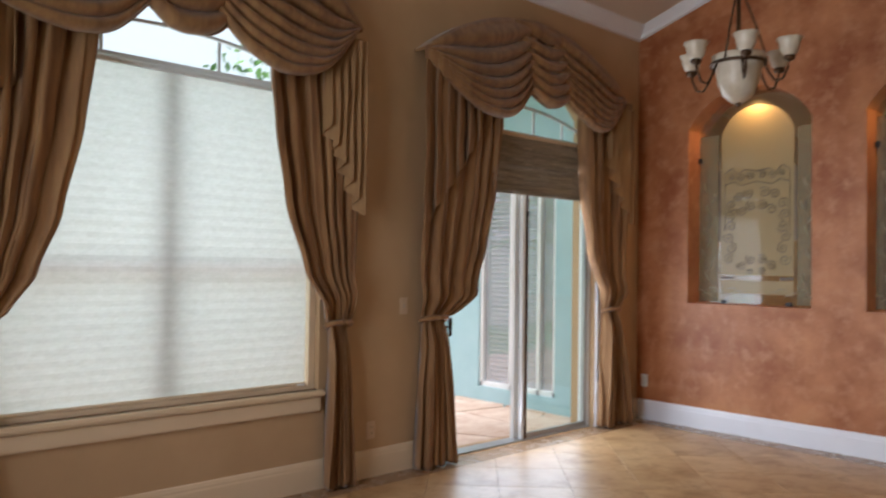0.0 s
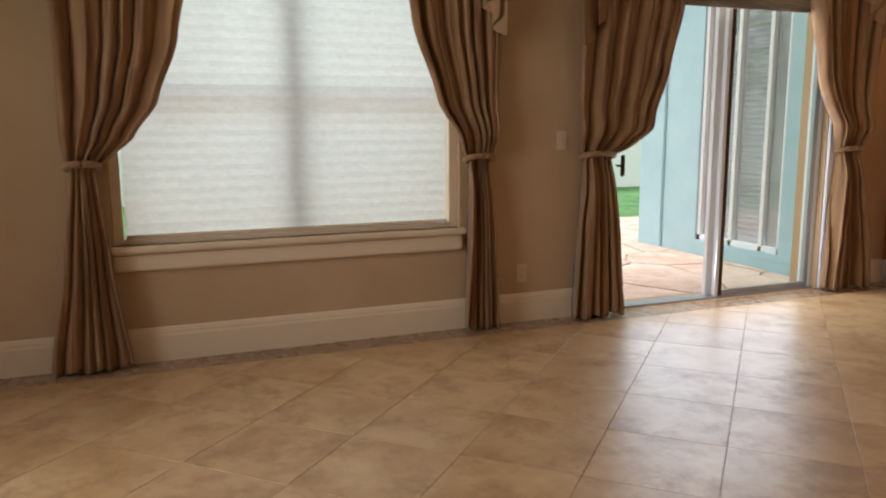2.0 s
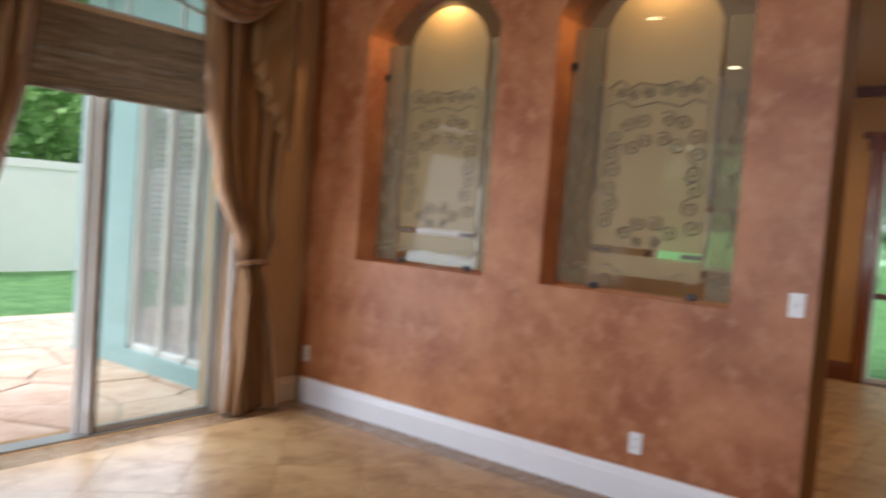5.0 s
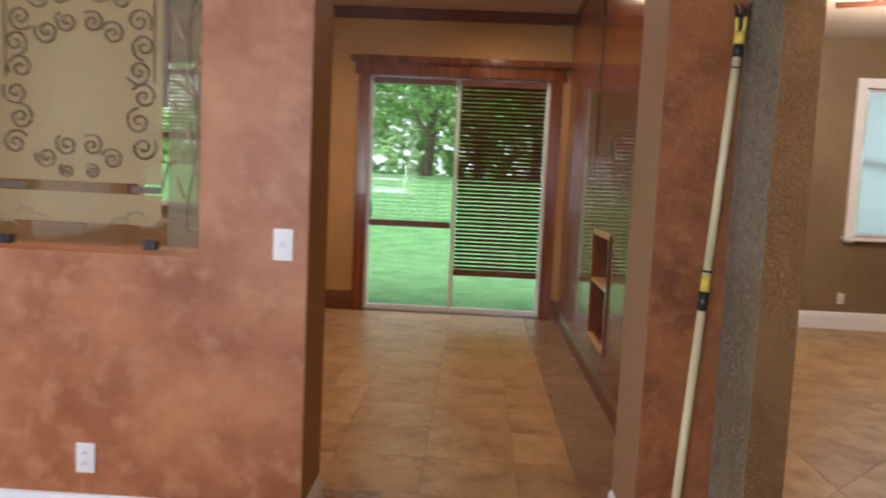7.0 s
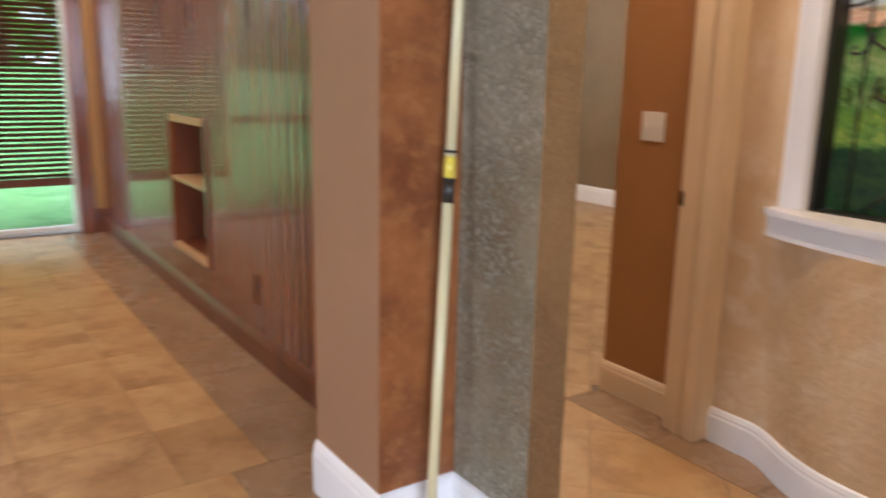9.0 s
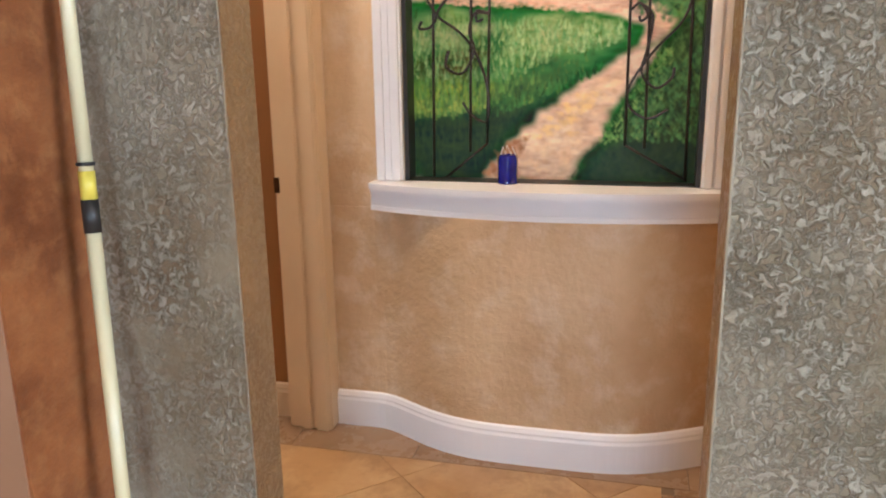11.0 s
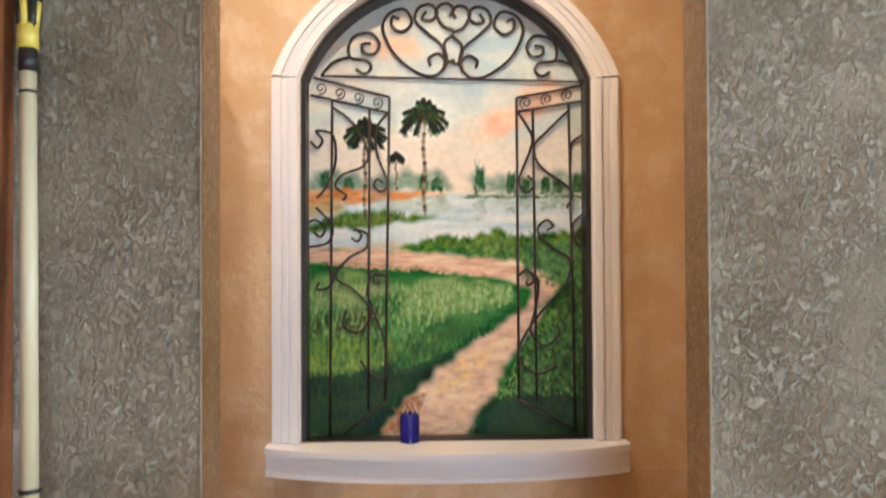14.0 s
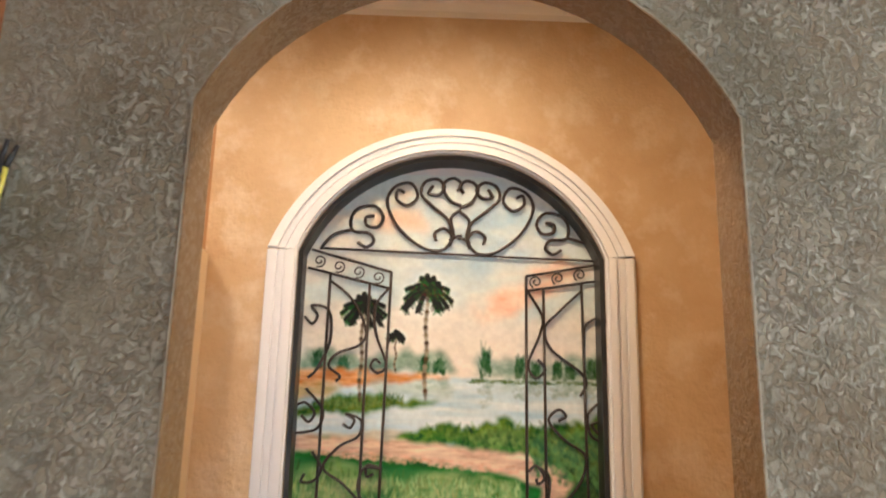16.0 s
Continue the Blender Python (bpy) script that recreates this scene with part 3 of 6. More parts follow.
def shade_fabric(name, a, b, glowing):
    m, t, p = nodes_of(name)
    v = coords(t, (1, 1, 2.4))
    f = cloud(t, v, 24, 7, 0.72, 0.34, 0.66)
    c = mixed(t, f, a, b)
    tr = t.nodes.new("ShaderNodeBsdfTranslucent")
    mx = t.nodes.new("ShaderNodeMixShader")
    mx.inputs[0].default_value = glowing
    t.links.new(c.outputs[2], p.inputs["Base Color"])
    t.links.new(c.outputs[2], tr.inputs[0])
    p.inputs["Roughness"].default_value = 0.9
    t.links.new(p.outputs[0], mx.inputs[1])
    t.links.new(tr.outputs[0], mx.inputs[2])
    t.links.new(mx.outputs[0], t.nodes["Material Output"].inputs[0])
    return m


M["shade"] = shade_fabric("cellular_shade", (0.77, 0.755, 0.73), (0.66, 0.645, 0.61), 0.72)
shade = thing("cellular_blind", (0, 0, 0), "translucent off-white cellular blind drawn over the window", "blind")
bm = bmesh.new()
n = 61
ring = []
for i in range(n):
    z = 0.665 + (2.46 - 0.665) * i / (n - 1)
    x = -0.062 + (0.0018 if i % 2 else -0.001)
    ring.append([bm.verts.new((x, y, z)) for y in (w0 + 0.062, wm, w1 - 0.062)])
for a, b in zip(ring, ring[1:]):
    for i in range(2):
        bm.faces.new((a[i], a[i + 1], b[i + 1], b[i]))
part("cellular_fabric", bm, "shade", shade)
bar(shade, "top_rail", (-0.075, -0.045, w0 + 0.055, w1 - 0.055, 2.46, 2.485), "white_metal")
bar(shade, "bottom_rail", (-0.072, -0.048, w0 + 0.058, w1 - 0.058, 0.652, 0.668), "cream_trim")
bar(shade, "handle_tab", (-0.048, -0.03, w1 - 0.13, w1 - 0.08, 0.650, 0.662), "plate_white", 0.002)


def striped_fabric(name, a, b, c):
    m, t, p = nodes_of(name)
    v = coords(t, (1, 0.6, 16))
    f = cloud(t, v, 2.4, 4, 0.6, 0.35, 0.65)
    col = mixed(t, f, a, b)
    f2 = cloud(t, coords(t, (1, 1.5, 40)), 4.0, 3, 0.6, 0.5, 0.7)
    c2 = mixed(t, f2, a, c)
    t.links.new(col.outputs[2], c2.inputs[6])
    t.links.new(c2.outputs[2], p.inputs["Base Color"])
    p.inputs["Roughness"].default_value = 0.95
    relief(t, p, f2, 0.3, 0.002)
    return m


M["woven"] = striped_fabric("woven_shade", (0.31, 0.26, 0.19), (0.18, 0.15, 0.105), (0.43, 0.37, 0.28))
roman = thing("roman_shade", (0, 0, 0), "brown striped woven roman shade gathered above the patio door", "shade")
bm = bmesh.new()
rows = []
for i in range(41):
    k = i / 40
    z = 2.46 - 0.46 * k
    x = -0.012 + 0.018 * abs(math.sin(k * math.pi * 4)) + (0.012 * k)
    rows.append([bm.verts.new((x + 0.003 * math.sin(j * 1.7 + i), y0 + 0.02 + (y1 - y0 - 0.05) * j / 12, z)) for j in range(13)])
for a, b in zip(rows, rows[1:]):
    for j in range(12):
        bm.faces.new((a[j], a[j + 1], b[j + 1], b[j]))
rs = part("woven_fabric", bm, "woven", roman, smooth=True)
rs.modifiers.new("thick", "SOLIDIFY").thickness = 0.006
bar(roman, "head_board", (-0.035, 0.0, y0 + 0.02, y1 - 0.03, 2.45, 2.475), "cream_trim")
bar(roman, "hem_bar", (0.0, 0.016, y0 + 0.02, y1 - 0.03, 1.985, 2.002), "woven")


# ---- draperies ----
def drapery_fabric(name, a, b, c):
    m, t, p = nodes_of(name)
    v = coords(t, (1, 1, 0.12))
    f = cloud(t, v, 16, 4, 0.6, 0.3, 0.7)
    col = mixed(t, f, a, b)
    weave = cloud(t, coords(t, (1, 1, 1)), 260, 2, 0.5, 0.3, 0.7)
    c2 = mixed(t, weave, a, c)
    m1 = t.nodes.new("ShaderNodeMath")
    m1.operation = "MULTIPLY"
    m1.inputs[1].default_value = 0.25
    t.links.new(weave, m1.inputs[0])
    t.links.new(m1.outputs[0], c2.inputs[0])
    t.links.new(col.outputs[2], c2.inputs[6])
    t.links.new(c2.outputs[2], p.inputs["Base Color"])
    p.inputs["Roughness"].default_value = 0.75
    p.inputs["Sheen Weight"].default_value = 0.25
    relief(t, p, weave, 0.2, 0.001)
    return m


M["drape"] = drapery_fabric("brown_gold_drapery", (0.175, 0.074, 0.022), (0.36, 0.18, 0.062), (0.10, 0.046, 0.015))
M["cascade"] = drapery_fabric("gold_patterned_drapery", (0.23, 0.112, 0.036), (0.38, 0.205, 0.076), (0.15, 0.072, 0.024))


def eased(table, z):
    """Reads a table of rows (z, a, b), from high to low z, with smooth steps."""
    for (z1, *p), (z2, *q) in zip(table, table[1:]):
        if z >= z2:
            k = min(1, max(0, (z1 - z) / (z1 - z2)))
            k = k * k * (3 - 2 * k) * 0.5 + k * 0.5
            return [a + (b - a) * k for a, b in zip(p, q)]
    return list(table[-1][1:])


def panel(parent, table, folds, seed):
    rnd = random.Random(seed)
    ph = [rnd.uniform(0.45, 1.45) for _ in range(folds + 3)]
    top, low = table[0][0], table[-1][0]
    tie = 1.03
    bm = bmesh.new()
    rows, nu, nz = [], folds * 10, 90
    for i in range(nz + 1):
        z = top + (low - top) * i / nz
        yo, yi = eased(table, z)
        wide = abs(yi - yo)
        near = math.exp(-((z - tie) / 0.11) ** 2)
        amp = (0.062 + 0.010 * math.sin(z * 3)) * (1 - 0.45 * near)
        base = 0.062 + 0.050 * math.exp(-((z - tie - 0.17) / 0.10) ** 2) * 0.7 - 0.012 * near + (0.03 if z < 0.6 else 0.0) * (0.6 - z)
        row = []
        for j in range(nu + 1):
            u = j / nu
            k = folds * (u + 0.045 * math.sin(6.3 * u + seed) + 0.03 * math.sin(11 * u + 2 * seed + 0.5 * z)) * 0.93 + 0.2
            w = ph[int(k)] * (1 - (k % 1)) + ph[int(k) + 1] * (k % 1)
            # folds fan out from the tie
            s = 2 * abs(math.sin(math.pi * k + 0.2 * math.sin(2.3 * z + seed))) ** 0.5 - 1
            x = base + amp * w * s + 0.008 * math.sin(5 * math.pi * k + 3 * z)
            yy = yo + (yi - yo) * (u + 0.018 * math.sin(4 * math.pi * k + seed + z) * (1 if 0 < j < nu else 0))
            zz = z + (0.012 * math.sin(k * 3.1 + seed) if i == nz else 0)
            row.append(bm.verts.new((max(x, 0.024), yy, max(zz, 0.006))))
        rows.append(row)
    for a, b in zip(rows, rows[1:]):
        for j in range(nu):
            bm.faces.new((a[j], a[j + 1], b[j + 1], b[j]))
    ob = part("panel", bm, "drape", parent, smooth=True)
    ob.modifiers.new("thick", "SOLIDIFY").thickness = 0.004
    yo, yi = eased(table, tie)
    ring = [(0.075 + 0.062 * math.cos(a), (yo + yi) / 2 + (abs(yi - yo) / 2 + 0.014) * math.sin(a), tie + 0.02 * math.cos(a)) for a in [2 * math.pi * q / 24 for q in range(25)]]
    part("tieback", tube(ring, 0.017, 8), "drape", parent, "gathered fabric tieback", smooth=True)


def between(points, u):
    k = u * (len(points) - 1)
    i = min(int(k), len(points) - 2)
    f = k - i
    p0, p1, p2, p3 = points[max(i - 1, 0)], points[i], points[i + 1], points[min(i + 2, len(points) - 1)]
    return [0.5 * (2 * b + (c - a) * f + (2 * a - 5 * b + 4 * c - d) * f * f + (3 * b - a - 3 * c + d) * f ** 3) for a, b, c, d in zip(p0, p1, p2, p3)]


def swag(parent, top_line, bottom, folds, x0, seed):
    """A swag between its board's edge and its lower hem, pleated in curves."""
    bm = bmesh.new()
    rows, nv, nu = [], folds * 16, 34
    for i in range(nv + 1):
        v = i / nv
        row = []
        for j in range(nu + 1):
            u = j / nu
            ty, tz = between(top_line, u)
            by, bz = between(bottom, u)
            belly = math.sin(math.pi * u) ** 0.6
            w = v ** 0.9
            (ay, az), (cy, cz) = top_line[0], top_line[-1]
            (ey, ez), (gy, gz) = bottom[0], bottom[-1]
            chord, hemline = az + (cz - az) * u, ez + (gz - ez) * u
            z = chord + (hemline - chord) * w + (tz - chord) * (1 - w) ** 3 + (bz - hemline) * w ** 0.6
            f = (folds * v + 0.15 * math.sin(4 * u + seed) + 0.2) % 1
            deep = belly * (1 if v < 0.97 else 0.3)
            lip = deep * (0.5 - 0.5 * math.cos(2 * math.pi * f)) ** 0.8
            hang = deep * 9.5 * f ** 3 * (1 - f)
            x = x0 + 0.06 * belly * math.sin(math.pi * min(1, v * 0.75)) + 0.085 * lip
            row.append(bm.verts.new((x, ty + (by - ty) * w, z - 0.042 * hang)))
        rows.append(row)
    for a, b in zip(rows, rows[1:]):
        for j in range(nu):
            bm.faces.new((a[j], a[j + 1], b[j + 1], b[j]))
    ob = part("swag", bm, "drape", parent, smooth=True)
    ob.modifiers.new("thick", "SOLIDIFY").thickness = 0.005


def cascade(parent, ya, yb, top, za, zb, pleats, x0=0.128):
    """A pleated tail whose hem steps down from ya to yb in zigzags."""
    bm = bmesh.new()
    cols = []
    for j in range(2 * pleats + 1):
        k = j / (2 * pleats)
        back = j % 2
        y = ya + (yb - ya) * (k + (0.11 if not back else -0.07))
        x = x0 + (0.035 if not back else -0.045)
        hem = za + (zb - za) * k
        cols.append([bm.verts.new((x + 0.006 * math.sin(i * 0.9 + j), y, top + (hem - top) * i / 10)) for i in range(11)])
    for a, b in zip(cols, cols[1:]):
        for i in range(10):
            bm.faces.new((a[i], a[i + 1], b[i + 1], b[i]))
    ob = part("cascade", bm, "cascade", parent, "gold patterned zigzag tail")
    ob.modifiers.new("thick", "SOLIDIFY").thickness = 0.004


def drapery(at_label, left, right, ends, apex, swags, tails, seed):
    d = thing("drapery", (0, 0, 0), at_label, "curtain", "swagged draperies along the tan wall")
    panel(d, left, 6, seed)
    panel(d, right, 6, seed + 1)
    ya, yb, ze = ends
    board = [(y, z) for y, z in arc_points(ya, yb, ze, apex, 24)]
    part("board", slab("x", 0.002, 0.115, board + [(y, z - 0.02) for y, z in board[::-1]]), "drape", d, "curved fabric-covered board")
    for n, (u0, u1, hem, f, x0) in enumerate(swags):
        top_line = [(y, z) for y, z in board[::-1] if u0 - 0.01 <= (y - ya) / (yb - ya) <= u1 + 0.01]
        swag(d, top_line, hem, f, x0, seed + n)
    for t in tails:
        cascade(d, *t)
    return d


drapery("brown gold drapery with swags, tied back beside the patio door",
        [(2.90, -2.79, -1.98), (2.50, -2.79, -2.01), (2.0, -2.80, -2.06), (1.58, -2.83, -2.15), (1.21, -2.84, -2.29), (1.09, -2.82, -2.42), (1.03, -2.78, -2.58), (0.9, -2.79, -2.57), (0.5, -2.82, -2.52), (0.012, -2.85, -2.47)],
        [(2.90, -0.36, -1.02), (2.1, -0.34, -0.96), (1.57, -0.38, -0.86), (1.18, -0.40, -0.70), (1.07, -0.42, -0.65), (1.0, -0.46, -0.62), (0.34, -0.34, -0.67), (0.012, -0.30, -0.71)],
        (-2.83, -0.38, 2.93), 3.36,
        [(0.36, 0.66, [(-1.86, 2.86), (-1.75, 2.77), (-1.57, 2.69), (-1.42, 2.71), (-1.28, 2.80), (-1.20, 2.90)], 6, 0.095),
         (0.0, 0.5, [(-2.83, 2.86), (-2.60, 2.69), (-2.31, 2.56), (-2.03, 2.56), (-1.84, 2.69), (-1.66, 2.93)], 7, 0.11),
         (0.5, 1.0, [(-1.50, 2.95), (-1.31, 2.77), (-1.15, 2.68), (-0.96, 2.60), (-0.71, 2.64), (-0.40, 2.93)], 7, 0.11)],
        [(-2.27, -2.80, 2.84, 2.35, 1.68, 5), (-0.70, -0.36, 2.84, 2.38, 1.80, 5)], 1)
drapery("brown gold drapery with swags, tied back beside the shaded window",
        [(2.90, -5.73, -4.97), (2.53, -5.72, -5.0), (2.09, -5.71, -5.05), (1.65, -5.70, -5.14), (1.35, -5.70, -5.25), (1.18, -5.70, -5.37), (1.07, -5.69, -5.49), (1.02, -5.67, -5.56), (0.55, -5.73, -5.51), (0.012, -5.82, -5.44)],
        [(2.90, -3.38, -4.07), (2.53, -3.38, -4.04), (2.23, -3.36, -4.0), (1.8, -3.36, -3.92), (1.37, -3.37, -3.77), (1.08, -3.38, -3.61), (1.02, -3.43, -3.56), (0.57, -3.39, -3.57), (0.012, -3.36, -3.60)],
        (-5.76, -3.37, 2.93), 3.40,
        [(0.34, 0.66, [(-4.84, 2.82), (-4.75, 2.73), (-4.65, 2.65), (-4.52, 2.64), (-4.39, 2.67), (-4.28, 2.76)], 5, 0.095),
         (0.0, 0.5, [(-5.76, 2.86), (-5.56, 2.66), (-5.31, 2.56), (-5.08, 2.53), (-4.90, 2.60), (-4.62, 2.92)], 7, 0.11),
         (0.5, 1.0, [(-4.48, 2.92), (-4.28, 2.68), (-4.12, 2.57), (-3.93, 2.53), (-3.67, 2.62), (-3.40, 2.93)], 7, 0.11)],
        [(-5.35, -5.72, 2.84, 2.28, 1.80, 5), (-3.66, -3.39, 2.84, 2.27, 1.72, 5)], 3)


# ---- vestibule: recess, painting, door jamb ----
recess = tagged(new("window_recess"), "white fluted arched casing round the painted recess", "trim", kind="structure")
u0, u1, sp, ap = -1.375, -0.395, 2.16, 2.50
outer, inner = arc_points(u0 - 0.095, u1 + 0.095, sp + 0.01, ap + 0.085, 28), arc_points(u0, u1, sp, ap, 28)


def fluted(parent, name, shape):
    for lo, hi, x in ((0.0, 1.0, 6.150), (0.10, 0.34, 6.138), (0.44, 0.58, 6.142), (0.70, 0.94, 6.134)):
        part(name, shape(lo, hi, x), "trim", parent)


fluted(recess, "arch_casing", lambda lo, hi, x: slab("x", x, 6.169, [(a[0] + (b[0] - a[0]) * lo, a[1] + (b[1] - a[1]) * lo) for a, b in zip(outer, inner)] + [(a[0] + (b[0] - a[0]) * hi, a[1] + (b[1] - a[1]) * hi) for a, b in zip(outer, inner)][::-1]))
for a, b in ((u1 + 0.095, u1), (u0 - 0.095, u0)):
    fluted(recess, "side_casing", lambda lo, hi, x: slab("x", x, 6.169, rect(min(a + (b - a) * lo, a + (b - a) * hi), max(a + (b - a) * lo, a + (b - a) * hi), 0.945, sp)))
head = arch(u0 + 0.001, u1 - 0.001, 0.94, sp, ap - 0.001, 28)
small = arch(u0 + 0.016, u1 - 0.016, 0.945, sp, ap - 0.016, 28)
part("dark_lining", slab("x", 6.172, 6.262, head[1:] + [head[0]], [small[1:] + [small[0]]]), "black", recess, "dark painted lining of the recess")


def sill_front(y, over):
    k = max(0.0, 1 - ((y + 0.885) / 0.62) ** 2)
    return 6.135 - 0.125 * k ** 0.8 - over


yy = [-1.485 + 0.03 * i for i in range(41)]
for z0, z1, over in ((0.922, 0.942, 0.022), (0.908, 0.922, 0.010), (0.862, 0.908, 0.0), (0.846, 0.862, 0.006)):
    yl = [min(max(y, -1.485 - over), -0.285 + over) for y in yy]
    part("window_sill", slab("z", z0, z1, [(6.268, yl[-1] - 0.105), (6.168, yl[-1] - 0.105), (6.168, yl[-1])] + [(sill_front(y, over), y) for y in reversed(yl)] + [(6.168, yl[0]), (6.168, yl[0] + 0.115), (6.268, yl[0] + 0.115)]), "trim", recess, "white bowed sill")

jamb = tagged(new("door_2"), "cream painted pocket door jamb beside the hall", "door", kind="structure")
bar(jamb, "jamb", (6.085, 6.174, -0.112, 0.060, 0.0, 2.15), "cream_trim", 0.006)
bar(jamb, "casing_band", (6.072, 6.086, -0.105, -0.05, 0.0, 2.15), "cream_trim", 0.005)
bar(jamb, "casing_band", (6.076, 6.086, -0.035, 0.005, 0.0, 2.15), "cream_trim", 0.004)
bar(jamb, "strike_plate", (6.080, 6.086, 0.040, 0.0605, 0.90, 0.955), "bronze", 0.002, "dark bronze strike plate")

# the painting, in its own units of two millimetres from the lower left
K = 0.00198


def on_canvas(px, py, lift):
    return (6.252 - lift, -0.395 - (px - 525) * K * 1.02, 0.945 + (862 - py) * K * 0.985)


def paint(name, a, b, scale=10, stretch=(1, 1, 1), c=None, rough=0.5):
    M[name] = surface(name, a, b, scale, rough, 120, 0.15, 0.001, stretch=stretch, third=c)


painting = thing("painting", (6.25, -0.885, 0.94), "trompe l'oeil painting of palms, lake and path behind iron gates", "painting")


def stays(o, parent):
    o.matrix_parent_inverse = Matrix.Translation(-parent.location)
    return o


paint("paint_sky", (0.62, 0.66, 0.70), (0.86, 0.70, 0.60), 3.0, (1, 0.8, 1.6), (0.80, 0.78, 0.74))
paint("paint_iron", (0.02, 0.014, 0.010), (0.06, 0.04, 0.03), 20.0, (1, 1, 1), None, 0.3)
canvas = arch(u0 + 0.002, u1 - 0.002, 0.943, sp, ap - 0.002, 28)
stays(part("canvas", slab("x", 6.254, 6.262, canvas[1:] + [canvas[0]]), "paint_sky", painting, "stretched canvas"), painting)

# the picture is painted on a fine grid, layer over layer, with soft brushes
GX, GY = np.meshgrid(np.linspace(522, 1014, 330), np.linspace(88, 864, 520))
STEP = 492 / 329
ART = np.zeros(GX.shape + (3,))


def blur(a, r):
    """Three box blurs of r grid steps along both ways."""
    for _ in range(2):
        for ax in (0, 1):
            pad = [(r + 1, r) if i == ax else (0, 0) for i in range(2)]
            c = np.cumsum(np.pad(a, pad, mode="edge"), axis=ax)
            a = (np.take(c, range(2 * r + 1, c.shape[ax]), ax) - np.take(c, range(0, c.shape[ax] - 2 * r - 1), ax)) / (2 * r + 1)
    return a


def patches(seed, wide, high, octaves=3):
    """Clouded values from 0 to 1, with patches of the given size."""
    rnd = np.random.default_rng(seed)
    out, amp = np.zeros(GX.shape), 1.0
    for o in range(octaves):
        g = rnd.random((int(800 / high) + 4, int(520 / wide) + 4))
        fx, fy = (GX - 520) / wide, (GY - 86) / high
        ix, iy = fx.astype(int), fy.astype(int)
        kx, ky = fx - ix, fy - iy
        kx, ky = kx * kx * (3 - 2 * kx), ky * ky * (3 - 2 * ky)
        v = (g[iy, ix] * (1 - kx) + g[iy, ix + 1] * kx) * (1 - ky) + (g[iy + 1, ix] * (1 - kx) + g[iy + 1, ix + 1] * kx) * ky
        out += amp * (v - 0.5)
        amp, wide, high = amp * 0.6, wide / 2, high / 2
    return np.clip(out * 0.9 + 0.5, 0, 1)


def inside(pts, x, y):
    hit = np.zeros(x.shape, bool)
    for (a, b), (c, d) in zip(pts, pts[1:] + pts[:1]):
        if b != d:
            hit ^= ((b > y) != (d > y)) & (x < (c - a) * (y - b) / (d - b) + a)
    return hit


def wash(pts, one, two, ragged=6, soft=2, seed=0, wide=40, high=20, cover=1.0):
    """One patch of paint, mixed of two colours, with a ragged soft edge."""
    x = GX + (patches(seed + 1, 22, 18) - 0.5) * 4 * ragged
    y = GY + (patches(seed + 2, 18, 14) - 0.5) * 3 * ragged
    m = (blur(inside(pts, x, y).astype(float), soft) * cover)[..., None]
    k = patches(seed + 3, wide, high)[..., None]
    ART[:] = ART * (1 - m) + (np.array(one) * (1 - k) + np.array(two) * k) * m


def touch(ax, ay, bx, by, r, color, cover):
    """One brush touch from a to b, thinning out at its end."""
    i0, i1 = int((min(ay, by) - r * 2 - 88) / STEP), int((max(ay, by) + r * 2 - 88) / STEP) + 2
    j0, j1 = int((min(ax, bx) - r * 2 - 522) / STEP), int((max(ax, bx) + r * 2 - 522) / STEP) + 2
    i0, j0 = max(i0, 0), max(j0, 0)
    x, y = GX[i0:i1, j0:j1], GY[i0:i1, j0:j1]
    if not x.size:
        return
    dx, dy = bx - ax, by - ay
    k = np.clip(((x - ax) * dx + (y - ay) * dy) / (dx * dx + dy * dy + 1e-6), 0, 1)
    d = np.hypot(x - ax - k * dx, y - ay - k * dy)
    m = (np.clip(1.6 - d / (r * (1 - 0.5 * k) + 0.3), 0, 1) * cover * (1 - 0.45 * k))[..., None]
    ART[i0:i1, j0:j1] = ART[i0:i1, j0:j1] * (1 - m) + np.array(color) * m


def brush(where, count, length, lean, r, one, two, cover=0.5, seed=0):
    """Many touches over a four-sided patch: upright, leaning by lean."""
    rnd = random.Random(seed)
    (ax, ay), (bx, by), (cx, cy), (dx, dy) = where
    for _ in range(count):
        u, v, k = rnd.random(), rnd.random(), rnd.random()
        px = (ax + (bx - ax) * u) * (1 - v) + (dx + (cx - dx) * u) * v
        py = (ay + (by - ay) * u) * (1 - v) + (dy + (cy - dy) * u) * v
        col = [p + (q - p) * k for p, q in zip(one, two)]
        touch(px, py, px + rnd.uniform(-lean, lean), py - length * rnd.uniform(0.4, 1.2), r * rnd.uniform(0.6, 1.4), col, cover * rnd.uniform(0.5, 1.1))


GRASS, LEAF, DEEP = (0.055, 0.14, 0.045), (0.12, 0.25, 0.085), (0.018, 0.045, 0.034)
PATH_PINK, PATH_PALE, CLAY = (0.60, 0.43, 0.33), (0.83, 0.69, 0.54), (0.56, 0.28, 0.13)
MIST, PINK, BLUE = (0.80, 0.74, 0.66), (0.84, 0.52, 0.38), (0.50, 0.58, 0.60)
k = patches(5, 130, 70)[..., None]
ART[:] = np.array((0.80, 0.74, 0.66)) * (1 - k) + np.array((0.60, 0.70, 0.72)) * k
wash([(690, 240), (760, 150), (990, 130), (960, 215), (850, 250), (800, 310), (720, 330)], (0.42, 0.58, 0.68), (0.70, 0.75, 0.74), 12, 9, 10, 60, 40, 0.75)
wash([(525, 150), (700, 110), (720, 170), (560, 215)], (0.82, 0.66, 0.52), BLUE, 12, 9, 14, 60, 30, 0.6)
